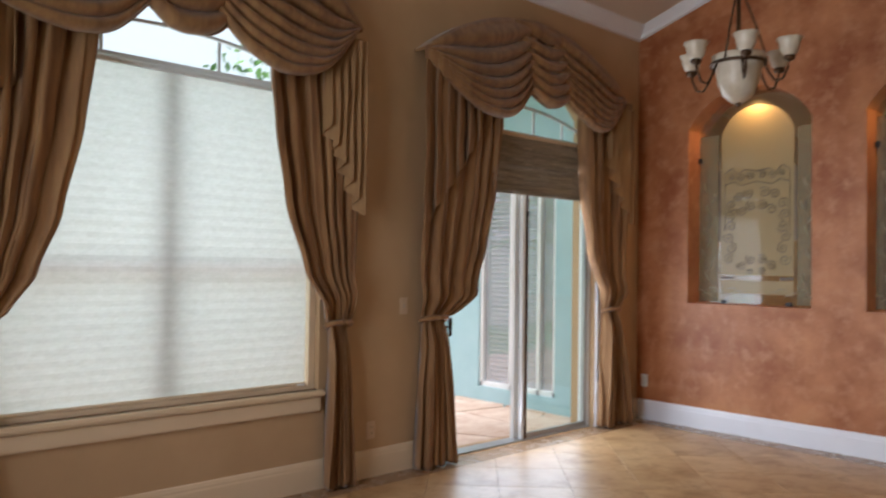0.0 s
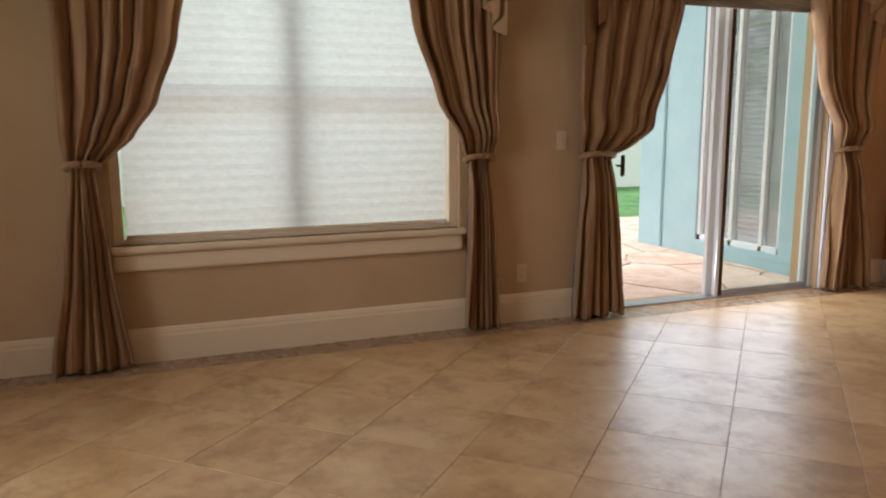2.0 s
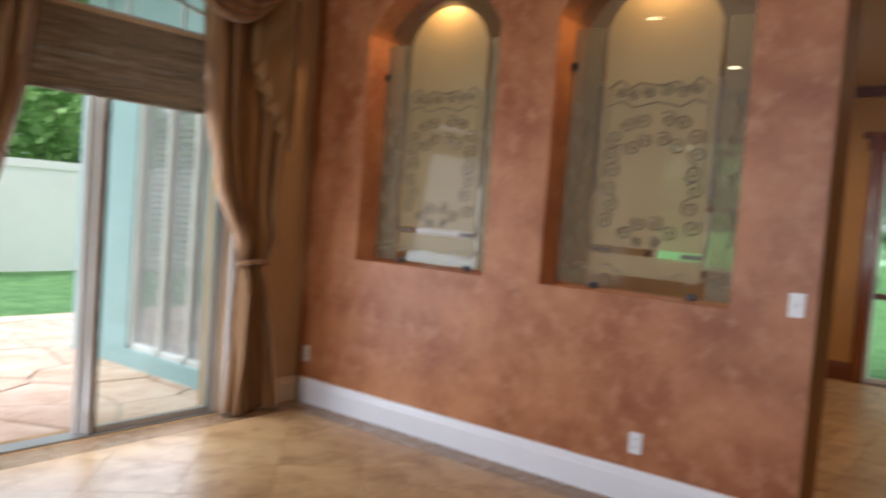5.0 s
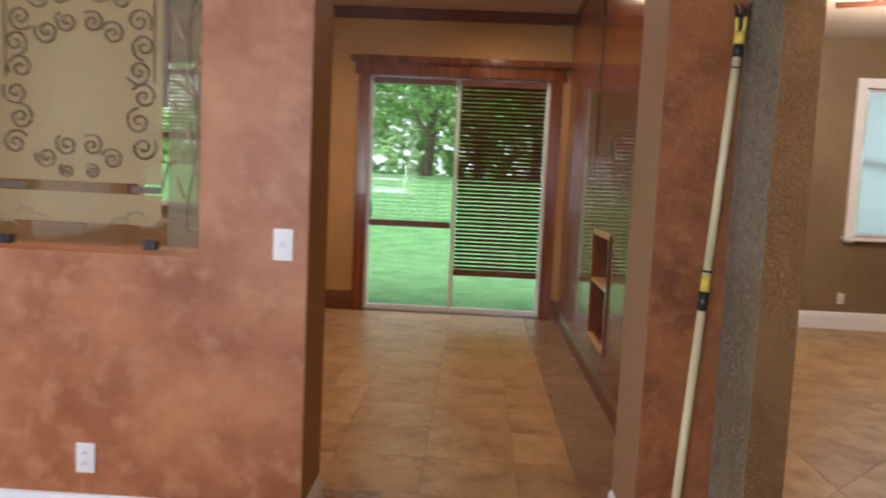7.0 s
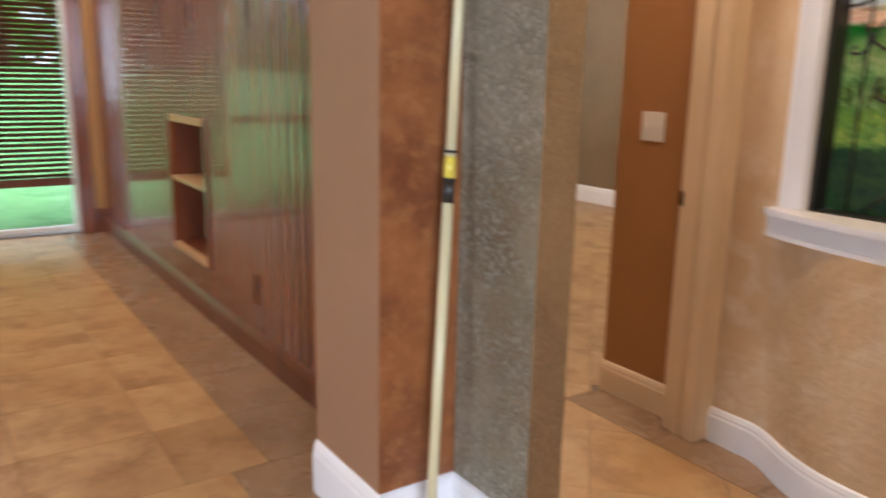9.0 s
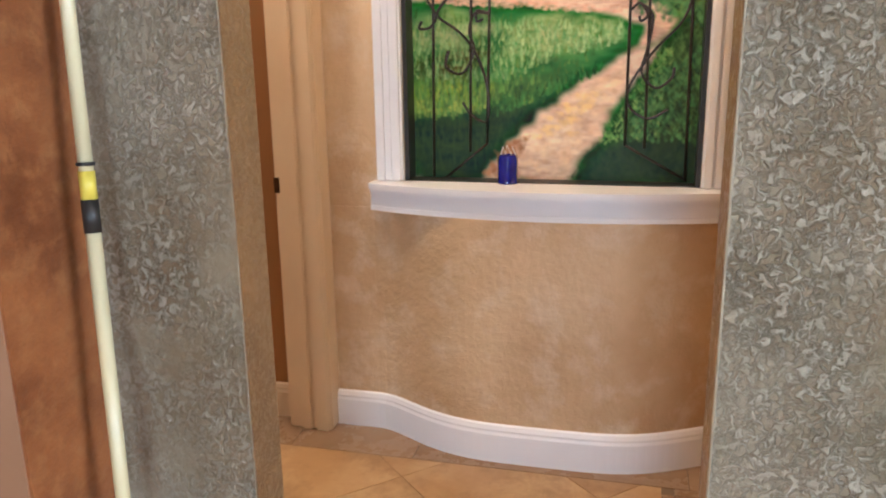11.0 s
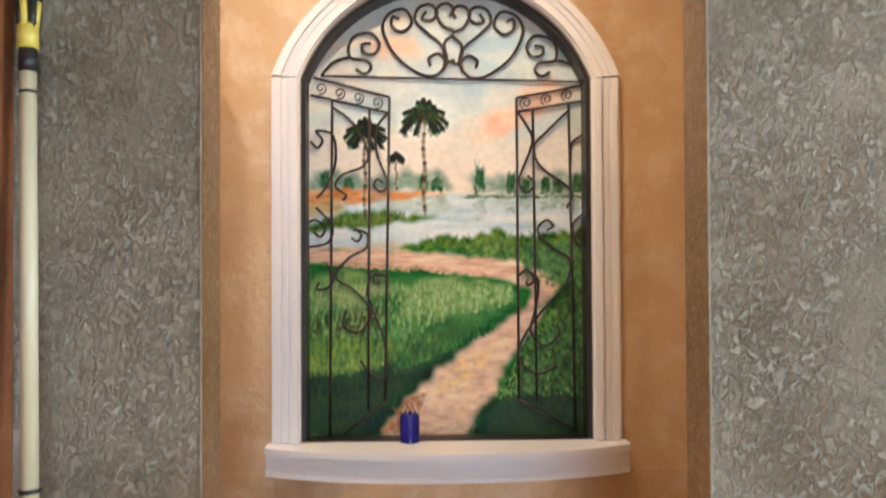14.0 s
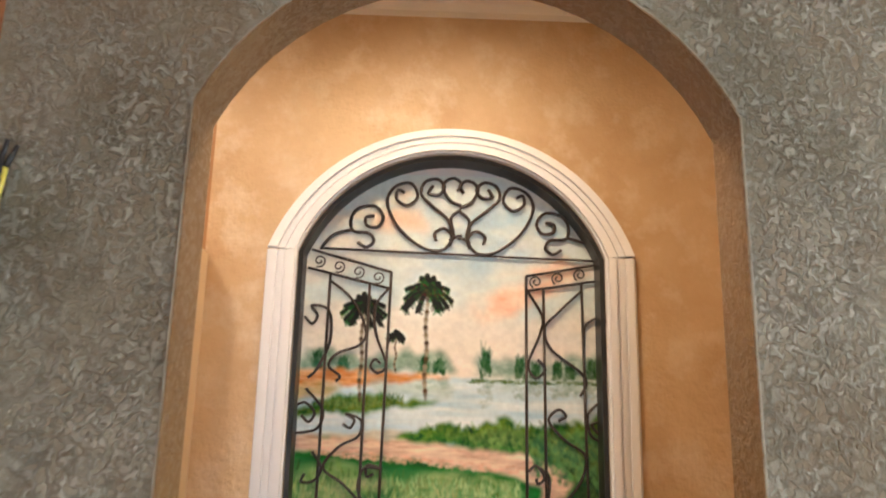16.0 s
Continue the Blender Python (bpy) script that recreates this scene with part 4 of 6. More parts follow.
wash([(800, 335), (830, 300), (870, 285), (892, 262), (950, 235), (1005, 240), (960, 280), (900, 310), (880, 340), (830, 345)], PINK, (0.86, 0.70, 0.58), 7, 5, 20, 30, 18, 0.9)
wash([(640, 160), (720, 150), (730, 185), (640, 195)], (0.85, 0.63, 0.46), PINK, 7, 6, 24, 40, 20, 0.6)
wash([(525, 330), (1012, 330), (1012, 440), (525, 440)], MIST, (0.84, 0.77, 0.70), 5, 14, 28, 80, 30, 0.7)
# lake, banks and far trees
wash([(522, 436), (1014, 436), (1014, 560), (522, 560)], (0.74, 0.78, 0.77), (0.52, 0.64, 0.68), 1, 2, 30, 120, 14)
wash([(524, 432), (535, 405), (575, 392), (640, 402), (700, 396), (735, 392), (775, 412), (778, 430)], (0.16, 0.23, 0.16), (0.34, 0.40, 0.32), 8, 3, 34, 16, 14, 0.85)
wash([(800, 438), (815, 405), (835, 396), (880, 412), (930, 400), (965, 396), (1012, 398), (1012, 440)], (0.17, 0.25, 0.19), (0.40, 0.46, 0.40), 9, 4, 38, 16, 14, 0.85)
for n, (px, py, h) in enumerate(((826, 434, 60), (752, 430, 30), (728, 430, 34), (560, 425, 34), (600, 425, 26), (880, 434, 40), (905, 434, 30), (940, 434, 34), (995, 434, 40), (960, 434, 28))):
    brush(((px - 9, py), (px + 9, py), (px + 5, py - h * 0.7), (px - 5, py - h * 0.7)), 60, h * 0.3, 6, 2.0, (0.06, 0.12, 0.07), (0.20, 0.26, 0.17), 0.5, 300 + n)
    brush(((px - 12, py + 6), (px + 12, py + 6), (px + 9, py + 6 + h * 0.7), (px - 9, py + 6 + h * 0.7)), 24, 4, 9, 2.5, (0.30, 0.38, 0.34), (0.46, 0.52, 0.48), 0.4, 330 + n)
brush(((800, 442), (1012, 442), (1012, 437), (800, 437)), 120, 1, 14, 1.5, (0.16, 0.22, 0.14), (0.26, 0.30, 0.20), 0.6, 350)
wash([(524, 428), (600, 424), (770, 432), (690, 446), (560, 452), (524, 458)], CLAY, (0.70, 0.48, 0.30), 3, 2, 42, 30, 8)
wash([(524, 450), (600, 446), (590, 466), (524, 476)], (0.66, 0.46, 0.22), (0.42, 0.36, 0.14), 3, 3, 46, 30, 8, 0.8)
wash([(640, 444), (770, 440), (775, 462), (660, 470)], (0.42, 0.48, 0.42), (0.62, 0.64, 0.58), 4, 3, 50, 30, 6, 0.7)
wash([(524, 492), (580, 470), (640, 462), (690, 470), (765, 472), (730, 478), (640, 490), (524, 506)], (0.12, 0.20, 0.09), (0.24, 0.30, 0.14), 4, 2, 54, 20, 8)
brush(((526, 498), (700, 480), (690, 466), (560, 478)), 150, 9, 4, 1.8, (0.07, 0.13, 0.06), (0.26, 0.30, 0.13), 0.5, 355)
wash([(524, 530), (700, 520), (720, 535), (524, 545)], (0.58, 0.50, 0.38), (0.70, 0.66, 0.56), 2, 2, 58, 40, 6, 0.8)
# meadow, hedge and the path
wash([(522, 535), (760, 540), (1014, 525), (1014, 866), (522, 866)], GRASS, LEAF, 3, 3, 62, 60, 24)
wash([(690, 540), (700, 520), (760, 512), (800, 520), (845, 498), (890, 515), (960, 505), (1014, 490), (1014, 640), (960, 590), (880, 552)], (0.07, 0.14, 0.05), (0.22, 0.30, 0.11), 6, 2, 66, 22, 14)
brush(((690, 545), (1010, 590), (1010, 505), (740, 515)), 420, 9, 6, 2.6, (0.04, 0.09, 0.035), (0.26, 0.33, 0.12), 0.5, 360)
brush(((690, 555), (960, 590), (970, 575), (690, 540)), 120, 4, 9, 2.2, (0.03, 0.06, 0.03), (0.07, 0.11, 0.045), 0.5, 361)
wash([(524, 530), (640, 533), (780, 543), (880, 553), (945, 575), (965, 600), (940, 632), (905, 640), (918, 606), (880, 590), (790, 574), (680, 560), (524, 554)], PATH_PINK, PATH_PALE, 2, 2, 70, 40, 8)
wash([(524, 660), (600, 640), (680, 645), (640, 690), (524, 690)], (0.13, 0.10, 0.035), (0.06, 0.10, 0.03), 8, 6, 74, 40, 14, 0.8)
wash([(690, 600), (760, 580), (880, 596), (900, 620), (790, 640), (700, 660)], (0.15, 0.25, 0.08), (0.46, 0.49, 0.25), 9, 5, 78, 34, 14, 0.9)
wash([(524, 590), (600, 570), (680, 590), (620, 630), (524, 640)], (0.22, 0.31, 0.11), (0.50, 0.52, 0.28), 9, 5, 82, 40, 14, 0.8)
wash([(524, 705), (600, 690), (670, 700), (640, 745), (524, 755)], (0.42, 0.44, 0.12), (0.18, 0.27, 0.05), 9, 5, 86, 30, 14, 0.85)
wash([(522, 755), (640, 748), (740, 728), (860, 672), (885, 668), (780, 735), (720, 790), (650, 866), (522, 866)], DEEP, (0.05, 0.085, 0.035), 6, 7, 90, 60, 20)
wash([(700, 690), (800, 680), (850, 660), (780, 700), (700, 740)], (0.04, 0.09, 0.03), (0.09, 0.15, 0.05), 6, 6, 94, 40, 14, 0.8)
brush(((530, 770), (780, 725), (890, 600), (530, 575)), 380, 13, 4, 1.6, (0.035, 0.08, 0.022), (0.26, 0.34, 0.10), 0.38, 370)
brush(((530, 640), (850, 630), (860, 600), (530, 600)), 160, 12, 4, 1.6, LEAF, (0.46, 0.48, 0.22), 0.45, 371)
brush(((530, 760), (660, 745), (660, 715), (530, 720)), 160, 18, 4, 1.7, LEAF, (0.40, 0.44, 0.14), 0.5, 372)
brush(((530, 860), (660, 850), (760, 740), (530, 765)), 300, 18, 4, 2.2, DEEP, (0.06, 0.10, 0.04), 0.45, 373)
wash([(905, 638), (945, 626), (920, 670), (880, 730), (850, 790), (800, 866), (648, 866), (700, 800), (745, 750), (830, 690)], PATH_PINK, PATH_PALE, 4, 3, 98, 34, 18)
brush(((690, 850), (800, 850), (905, 660), (850, 690)), 160, 3, 18, 4.5, (0.58, 0.38, 0.26), (0.86, 0.69, 0.48), 0.28, 374)
brush(((725, 790), (800, 790), (850, 710), (810, 715)), 50, 3, 14, 4.5, (0.78, 0.60, 0.32), (0.86, 0.66, 0.36), 0.35, 375)
brush(((650, 858), (700, 858), (730, 790), (700, 800)), 120, 6, 8, 3.5, (0.30, 0.17, 0.10), (0.46, 0.26, 0.15), 0.4, 376)
wash([(1014, 560), (980, 585), (945, 625), (915, 680), (880, 735), (850, 790), (835, 815), (810, 866), (1014, 866)], (0.04, 0.085, 0.03), (0.09, 0.16, 0.055), 8, 4, 102, 26, 20)
wash([(1014, 600), (975, 650), (960, 720), (930, 780), (850, 812), (790, 866), (1014, 866)], DEEP, (0.045, 0.075, 0.035), 9, 8, 106, 40, 24, 0.9)
brush(((850, 790), (1008, 800), (1008, 590), (945, 640)), 750, 10, 8, 2.2, (0.025, 0.055, 0.022), (0.16, 0.25, 0.09), 0.45, 380)
brush(((845, 800), (940, 790), (960, 640), (935, 650)), 260, 8, 7, 1.6, LEAF, (0.32, 0.40, 0.15), 0.5, 381)
brush(((800, 862), (1008, 862), (1008, 800), (840, 812)), 260, 14, 10, 3.0, DEEP, (0.055, 0.085, 0.045), 0.4, 382)
brush(((660, 760), (830, 690), (860, 668), (700, 720)), 160, 14, 4, 1.8, (0.02, 0.05, 0.02), LEAF, 0.45, 383)
# palms: a pale trunk and a crown of drooping fronds
for n, (px, py, base, size) in enumerate(((730, 288, 470, 50), (628, 318, 476, 44), (682, 366, 428, 17))):
    rnd = random.Random(50 + n)
    for s in range(14):
        a, b = py + (base - py) * s / 14, py + (base - py) * (s + 1) / 14
        touch(px + 1.4 * math.sin(s), a, px + 1.4 * math.sin(s + 1), b, size * 0.055 + 0.5, (0.16, 0.13, 0.09) if s % 2 else (0.34, 0.30, 0.23), 0.8)
    for q in range(15):
        a = math.radians(-62 + 304 * q / 14 + rnd.uniform(-7, 7))
        reach = size * rnd.uniform(0.78, 1.0) * (1.0 if math.sin(a) < 0.5 else 0.72)
        tone = rnd.random()
        ox, oy = px, py
        for s in range(1, 10):
            k = s / 9
            nx = px + reach * 0.86 * k * math.cos(a)
            ny = py - reach * 0.72 * k * math.sin(a) + reach * 0.42 * k * k * abs(math.cos(a))
            col = [p + (r - p) * tone * rnd.random() for p, r in zip((0.030, 0.055, 0.026), (0.15, 0.19, 0.075))]
            touch(ox, oy, nx, ny, size * 0.045 + 0.5, col, 0.85)
            for g in (-1, 1):
                touch(nx, ny, nx + g * size * 0.10 * math.sin(a) + rnd.uniform(-1, 1) * size * 0.05, ny + size * rnd.uniform(0.06, 0.20), size * 0.05 + 0.5, col, 0.8)
            ox, oy = nx, ny
# sunlit tufts over the meadow, bushes along the bank
brush(((528, 700), (700, 690), (880, 610), (528, 590)), 520, 15, 5, 1.7, (0.07, 0.19, 0.06), (0.46, 0.54, 0.26), 0.42, 390)
brush(((700, 660), (860, 640), (900, 606), (700, 596)), 260, 12, 5, 1.8, (0.10, 0.25, 0.08), (0.52, 0.58, 0.32), 0.42, 391)
brush(((528, 745), (680, 730), (760, 690), (528, 700)), 260, 20, 5, 1.9, (0.03, 0.08, 0.04), (0.22, 0.34, 0.10), 0.45, 392)
brush(((900, 590), (1010, 610), (1010, 520), (900, 515)), 300, 10, 8, 2.8, (0.04, 0.11, 0.06), (0.22, 0.36, 0.14), 0.5, 393)
brush(((880, 790), (1008, 800), (1008, 640), (940, 680)), 420, 9, 8, 2.4, (0.02, 0.06, 0.035), (0.18, 0.32, 0.12), 0.45, 394)
brush(((560, 560), (880, 585), (900, 575), (560, 548)), 200, 2, 16, 2.0, (0.60, 0.36, 0.24), (0.84, 0.66, 0.52), 0.4, 395)
# crisper strokes
for c in range(3):
    ART[..., c] += 0.4 * (ART[..., c] - blur(ART[..., c], 3)) + 0.25 * (ART[..., c] - blur(ART[..., c], 14))
ART[:] = np.clip(ART, 0.006, 1)
# greens lean to emerald
lead = np.clip((ART[..., 1] - ART[..., [0, 2]].max(2)) * 9, 0, 1)[..., None]
ART *= 1 + lead * np.array((-0.04, 0.10, 0.12))
# canvas grain and a richer glaze
ART *= (0.94 + 0.12 * patches(120, 7, 7, 2))[..., None]
ART[:] = ART.mean(2, keepdims=True) + (ART - ART.mean(2, keepdims=True)) * 1.2
ART[:] = 0.5 * (np.clip(ART, 0.004, 1) / 0.5) ** 1.1

mesh = bpy.data.meshes.new("picture")
ny, nx = GX.shape
Y3, Z3 = -0.395 - (GX - 525) * K * 1.02, 0.945 + (862 - GY) * K * 0.985
keep = inside([(a, b) for a, b in canvas], Y3, Z3)
ids = np.arange(nx * ny).reshape(ny, nx)
ok = keep[:-1, :-1] & keep[1:, :-1] & keep[:-1, 1:] & keep[1:, 1:]
quads = np.stack([ids[:-1, :-1][ok], ids[1:, :-1][ok], ids[1:, 1:][ok], ids[:-1, 1:][ok]], 1)
used = np.unique(quads)
back = np.zeros(nx * ny, int)
back[used] = np.arange(len(used))
spots = np.stack([np.full(len(used), 6.2515), Y3.ravel()[used], Z3.ravel()[used]], 1)
mesh.from_pydata(spots.tolist(), [], back[quads].tolist())
tint = mesh.color_attributes.new("paint", "FLOAT_COLOR", "POINT")
tint.data.foreach_set("color", np.concatenate([np.clip(ART.reshape(-1, 3)[used], 0.005, 0.9), np.ones((len(used), 1))], 1).astype(np.float32).ravel())
m, t, p = nodes_of("oil_paint")
at = t.nodes.new("ShaderNodeAttribute")
at.attribute_name = "paint"
t.links.new(at.outputs["Color"], p.inputs["Base Color"])
p.inputs["Roughness"].default_value = 0.55
p.inputs["Specular IOR Level"].default_value = 0.25
relief(t, p, cloud(t, coords(t), 160, 4, 0.6, 0.3, 0.7), 0.25, 0.0015)
mesh.materials.append(m)
picture = new("picture", mesh)
picture.parent = painting
stays(picture, painting)


def iron(name, pts, r=0.0056):
    o = part(name, tube([on_canvas(p, q, 0.010) for p, q in pts], r, 6), "paint_iron", painting, smooth=True)
    return stays(o, painting)


def spiral(cx, cy, r, turns, start, sense, tail=()):
    """A scroll that unwinds from its eye to the tail."""
    pts = []
    n = int(14 * turns)
    for i in range(n + 1):
        k = i / n
        a = start - sense * 2 * math.pi * turns * (1 - k)
        rr = r * (0.22 + 0.78 * k)
        pts.append((cx + rr * math.cos(a), cy + rr * math.sin(a)))
    return pts + list(tail)


def curve(*pts, n=8):
    out = []
    for i in range((len(pts) - 1) * n + 1):
        out.append(tuple(between(list(pts), i / ((len(pts) - 1) * n))))
    return out


iron("crossbar", [(553, 224), (1006, 234)], 0.004)
for side in (0, 1):
    def mir(pts):
        return [(1568 - 6 - p, q + 4) if side else (p, q) for p, q in pts]
    # fanlight scrolls
    iron("scroll", mir(curve((688, 122), (677, 118), (676, 135), (694, 145), (710, 128), (698, 105), (672, 112), (660, 140), (680, 185), (720, 218), (752, 222), (768, 200), (756, 184), (740, 192), (742, 206))))
    iron("scroll", mir(curve((640, 165), (626, 168), (628, 182), (646, 184), (654, 166), (640, 148), (614, 152), (602, 170), (606, 192), (632, 196), (640, 210), (628, 220), (614, 212))))
    iron("scroll", mir(curve((556, 222), (575, 200), (606, 190))))
    iron("scroll", mir(curve((735, 108), (728, 122), (745, 124), (754, 110), (742, 96), (722, 102), (716, 124), (736, 146), (762, 170), (768, 200))))
    iron("scroll", mir(curve((782, 142), (764, 134), (752, 112), (758, 98), (772, 94), (782, 104), (776, 116))))
    iron("scroll", mir(curve((782, 150), (766, 165), (770, 195), (764, 215))))
    iron("scroll", mir(curve((764, 205), (774, 198), (784, 196))))
# gate leaves
for name, pts in (("gate_rail", [(541, 227), (671, 262)]), ("gate_rail", [(536, 258), (669, 290)]), ("gate_bar", [(573, 266), (568, 862)]), ("gate_bar", [(637, 282), (633, 815)]),
                  ("gate_stile", [(671, 262), (662, 800)]), ("gate_rail", [(590, 862), (662, 800)]), ("gate_rail", [(890, 263), (1006, 240)]), ("gate_rail", [(891, 288), (1006, 268)]),
                  ("gate_stile", [(890, 263), (891, 800)]), ("gate_bar", [(918, 284), (922, 805)]), ("gate_bar", [(980, 274), (988, 855)]), ("gate_rail", [(891, 800), (990, 858)])):
    iron(name, pts, 0.0046)
for k in range(4):
    iron("gate_scroll", spiral(554 + 32 * k, 246 + 8.5 * k, 11, 1.4, 2.0, 1), 0.0026)
    if k < 3:
        iron("gate_scroll", spiral(906 + 36 * k, 272 - 7 * k, 11, 1.4, 2.0, -1), 0.0026)
for c in (((536, 340), (548, 352), (556, 338), (546, 322), (574, 330), (578, 380), (560, 425), (546, 440)),
          ((590, 445), (596, 436), (578, 420), (590, 400), (625, 385), (634, 360), (610, 310), (575, 280)),
          ((660, 415), (650, 408), (644, 420), (656, 430), (668, 415), (650, 365), (648, 320), (668, 290)),
          ((540, 500), (552, 510), (560, 495), (545, 480), (530, 485)), ((530, 528), (565, 520), (572, 490), (545, 458)),
          ((605, 512), (616, 518), (622, 505), (608, 496), (632, 505), (630, 530), (600, 548), (578, 580), (610, 605), (640, 640), (662, 700), (662, 760), (635, 750), (620, 728)),
          ((550, 590), (546, 602), (565, 600), (575, 580), (560, 555)), ((655, 588), (645, 592), (645, 575), (665, 580), (640, 580), (632, 610), (640, 640), (620, 678), (592, 668), (596, 640)),
          ((893, 290), (916, 330), (912, 360), (893, 410), (905, 432), (920, 418), (908, 402)), ((980, 285), (940, 325), (920, 350), (930, 385), (975, 420), (985, 440), (975, 460)),
          ((1004, 330), (985, 345), (982, 380)), ((940, 500), (952, 492), (940, 482), (925, 500), (950, 530), (982, 555), (970, 600), (930, 645), (895, 700), (895, 735), (925, 755), (955, 740)),
          ((905, 590), (908, 598), (918, 588), (905, 570), (893, 580)), ((905, 570), (925, 590), (920, 640), (912, 680), (935, 705), (958, 690), (962, 672)),
          ((1004, 500), (992, 505), (1004, 520)), ((1004, 470), (986, 490), (990, 520), (1004, 530))):
    iron("gate_scroll", curve(*c), 0.0048)

# small blue cup on the sill
M["blue_glass"] = surface("cobalt_glass", (0.004, 0.006, 0.16), (0.01, 0.015, 0.26), 20, 0.08, 60, 0.02, 0.0005, coat=0.8)
cup = thing("cup", (6.165, -0.757, 0.942), "small cobalt blue glass cup on the white sill", "cup")
part("cup_body", lathe([(0.0, 0.0), (0.034, 0.0), (0.036, 0.006), (0.033, 0.012), (0.033, 0.084), (0.030, 0.092), (0.028, 0.097), (0.024, 0.097), (0.024, 0.02), (0.0, 0.02)], 28), "blue_glass", cup, smooth=True)
part("wire_handle", tube([(0.0, -0.026, 0.095), (0.0, -0.014, 0.125), (0.0, -0.012, 0.095), (0.0, 0.004, 0.128), (0.0, 0.008, 0.095), (0.0, 0.016, 0.122), (0.0, 0.028, 0.082)], 0.0024, 6), "plate", cup, "thin pale wire")

# telescopic pole leaning in the corner
M["pole"] = surface("pale_pole", (0.62, 0.55, 0.32), (0.70, 0.64, 0.42), 4, 0.3, 60, 0.02, 0.0005, stretch=(1, 1, 0.2))
M["pole_yellow"] = surface("yellow_plastic", (0.68, 0.55, 0.07), (0.74, 0.60, 0.10), 4, 0.35, 60, 0.02, 0.0005)
pole = thing("duster_pole", (4.835, -0.19, 0.0), "pale yellow telescopic duster pole leaning in a corner", "pole")
p0, p1 = Vector((-0.022, 0, 0.0)), Vector((0.130, 0.092, 2.10))


def along(z):
    return tuple(p0 + (p1 - p0) * (z / 2.10))


part("lower_tube", cyl(bmesh.new(), along(0.012), along(1.035), 0.0150, 20), "pole", pole, smooth=True)
part("grip", cyl(bmesh.new(), along(1.03), along(1.095), 0.0165, 20), "black", pole, "black rubber collar", smooth=True)
part("lock", cyl(bmesh.new(), along(1.095), along(1.15), 0.0158, 20), "pole_yellow", pole, "yellow locking sleeve", smooth=True)
part("ring", cyl(bmesh.new(), along(1.16), along(1.167), 0.0178, 20), "black", pole, "thin black ring", smooth=True)
part("upper_tube", cyl(bmesh.new(), along(1.14), along(1.90), 0.0140, 20), "pole", pole, smooth=True)
part("ring", cyl(bmesh.new(), along(1.845), along(1.850), 0.0150, 20), "black", pole, "thin black ring", smooth=True)
part("neck", cyl(bmesh.new(), along(1.883), along(1.925), 0.0155, 20), "black", pole, "black plastic neck", smooth=True)
part("socket", cyl(bmesh.new(), along(1.925), along(1.967), 0.0180, 20), "pole_yellow", pole, "yellow plastic socket", smooth=True)
for q in range(6):
    a = 2 * math.pi * q / 6
    b = Vector(along(1.962))
    e = Vector(along(2.055)) + Vector((0.030 * math.cos(a), 0.030 * math.sin(a), 0.0))
    part("finger", cyl(bmesh.new(), b + Vector((0.012 * math.cos(a), 0.012 * math.sin(a), 0)), b.lerp(e, 0.55), 0.006, 10), "pole_yellow" if q % 2 else "black", pole, smooth=True)
    part("finger_tip", cyl(bmesh.new(), b.lerp(e, 0.55), e, 0.0055, 10, 0.0035), "black", pole, smooth=True)
part("foot", cyl(bmesh.new(), along(0.0), along(0.03), 0.018, 20), "black", pole, "black rubber foot", smooth=True)


# ---- plates on the walls ----
def plate(name, m, kind, material, label):
    """A wall plate facing +y of its own frame; kind: outlet, rocker, toggle, double."""
    p = thing(name, (0, 0, 0), label, "outlet" if kind == "outlet" else "switch")
    p.matrix_world = m
    w = 0.058 if kind == "double" else 0.036
    part("cover", block(-w, w, 0.0005, 0.006, -0.058, 0.058), material, p, bevel=0.0025)
    if kind == "outlet":
        for z in (-0.021, 0.021):
            r = part("socket", block(-0.017, 0.017, 0.006, 0.0085, z - 0.014, z + 0.014), material, p, bevel=0.0022)
            for x in (-0.006, 0.006):
                part("slot", block(x - 0.0012, x + 0.0012, 0.0085, 0.0089, z - 0.005, z + 0.005), "black", r)
    elif kind == "rocker":
        r = part("rocker", block(-0.0165, 0.0165, 0.006, 0.0090, -0.033, 0.033), material, p, bevel=0.002)
        for x in (-0.006, 0.004):
            part("slider", block(x, x + 0.0035, 0.0090, 0.0105, -0.012, 0.014), "gray_metal", r)
    else:
        for x in ((-0.023, 0.023) if kind == "double" else (0.0,)):
            part("toggle", block(x - 0.005, x + 0.005, 0.006, 0.017, -0.004, 0.012), material, p, bevel=0.0015)
            part("frame", block(x - 0.009, x + 0.009, 0.006, 0.0072, -0.018, 0.018), material, p)
    return p


plate("light_switch", pose(3.412, 0, 1.17, 0, 0, 180), "rocker", "plate_white", "white rocker dimmer switch on the terracotta wall")
plate("outlet", pose(2.679, 0, 0.325, 0, 0, 180), "outlet", "plate_white", "white outlet on the terracotta wall")
plate("outlet", pose(0.085, 0, 0.36, 0, 0, 180), "outlet", "plate", "cream outlet near the corner of the terracotta wall")
plate("outlet", pose(0, -3.17, 0.31, 0, 0, -90), "outlet", "tan_plate", "tan outlet between the two draperies")
plate("light_switch", pose(0, -2.90, 1.13, 0, 0, -90), "rocker", "tan_plate", "tan rocker switch beside the drapery")
plate("light_switch", pose(6.175, 0.288, 1.177, 0, 0, 90), "double", "plate", "cream double toggle switch on the brown hall wall")
plate("outlet", pose(8.05, 5.55, 0.33, 0, 0, 180), "outlet", "plate", "cream outlet under the bedroom window")


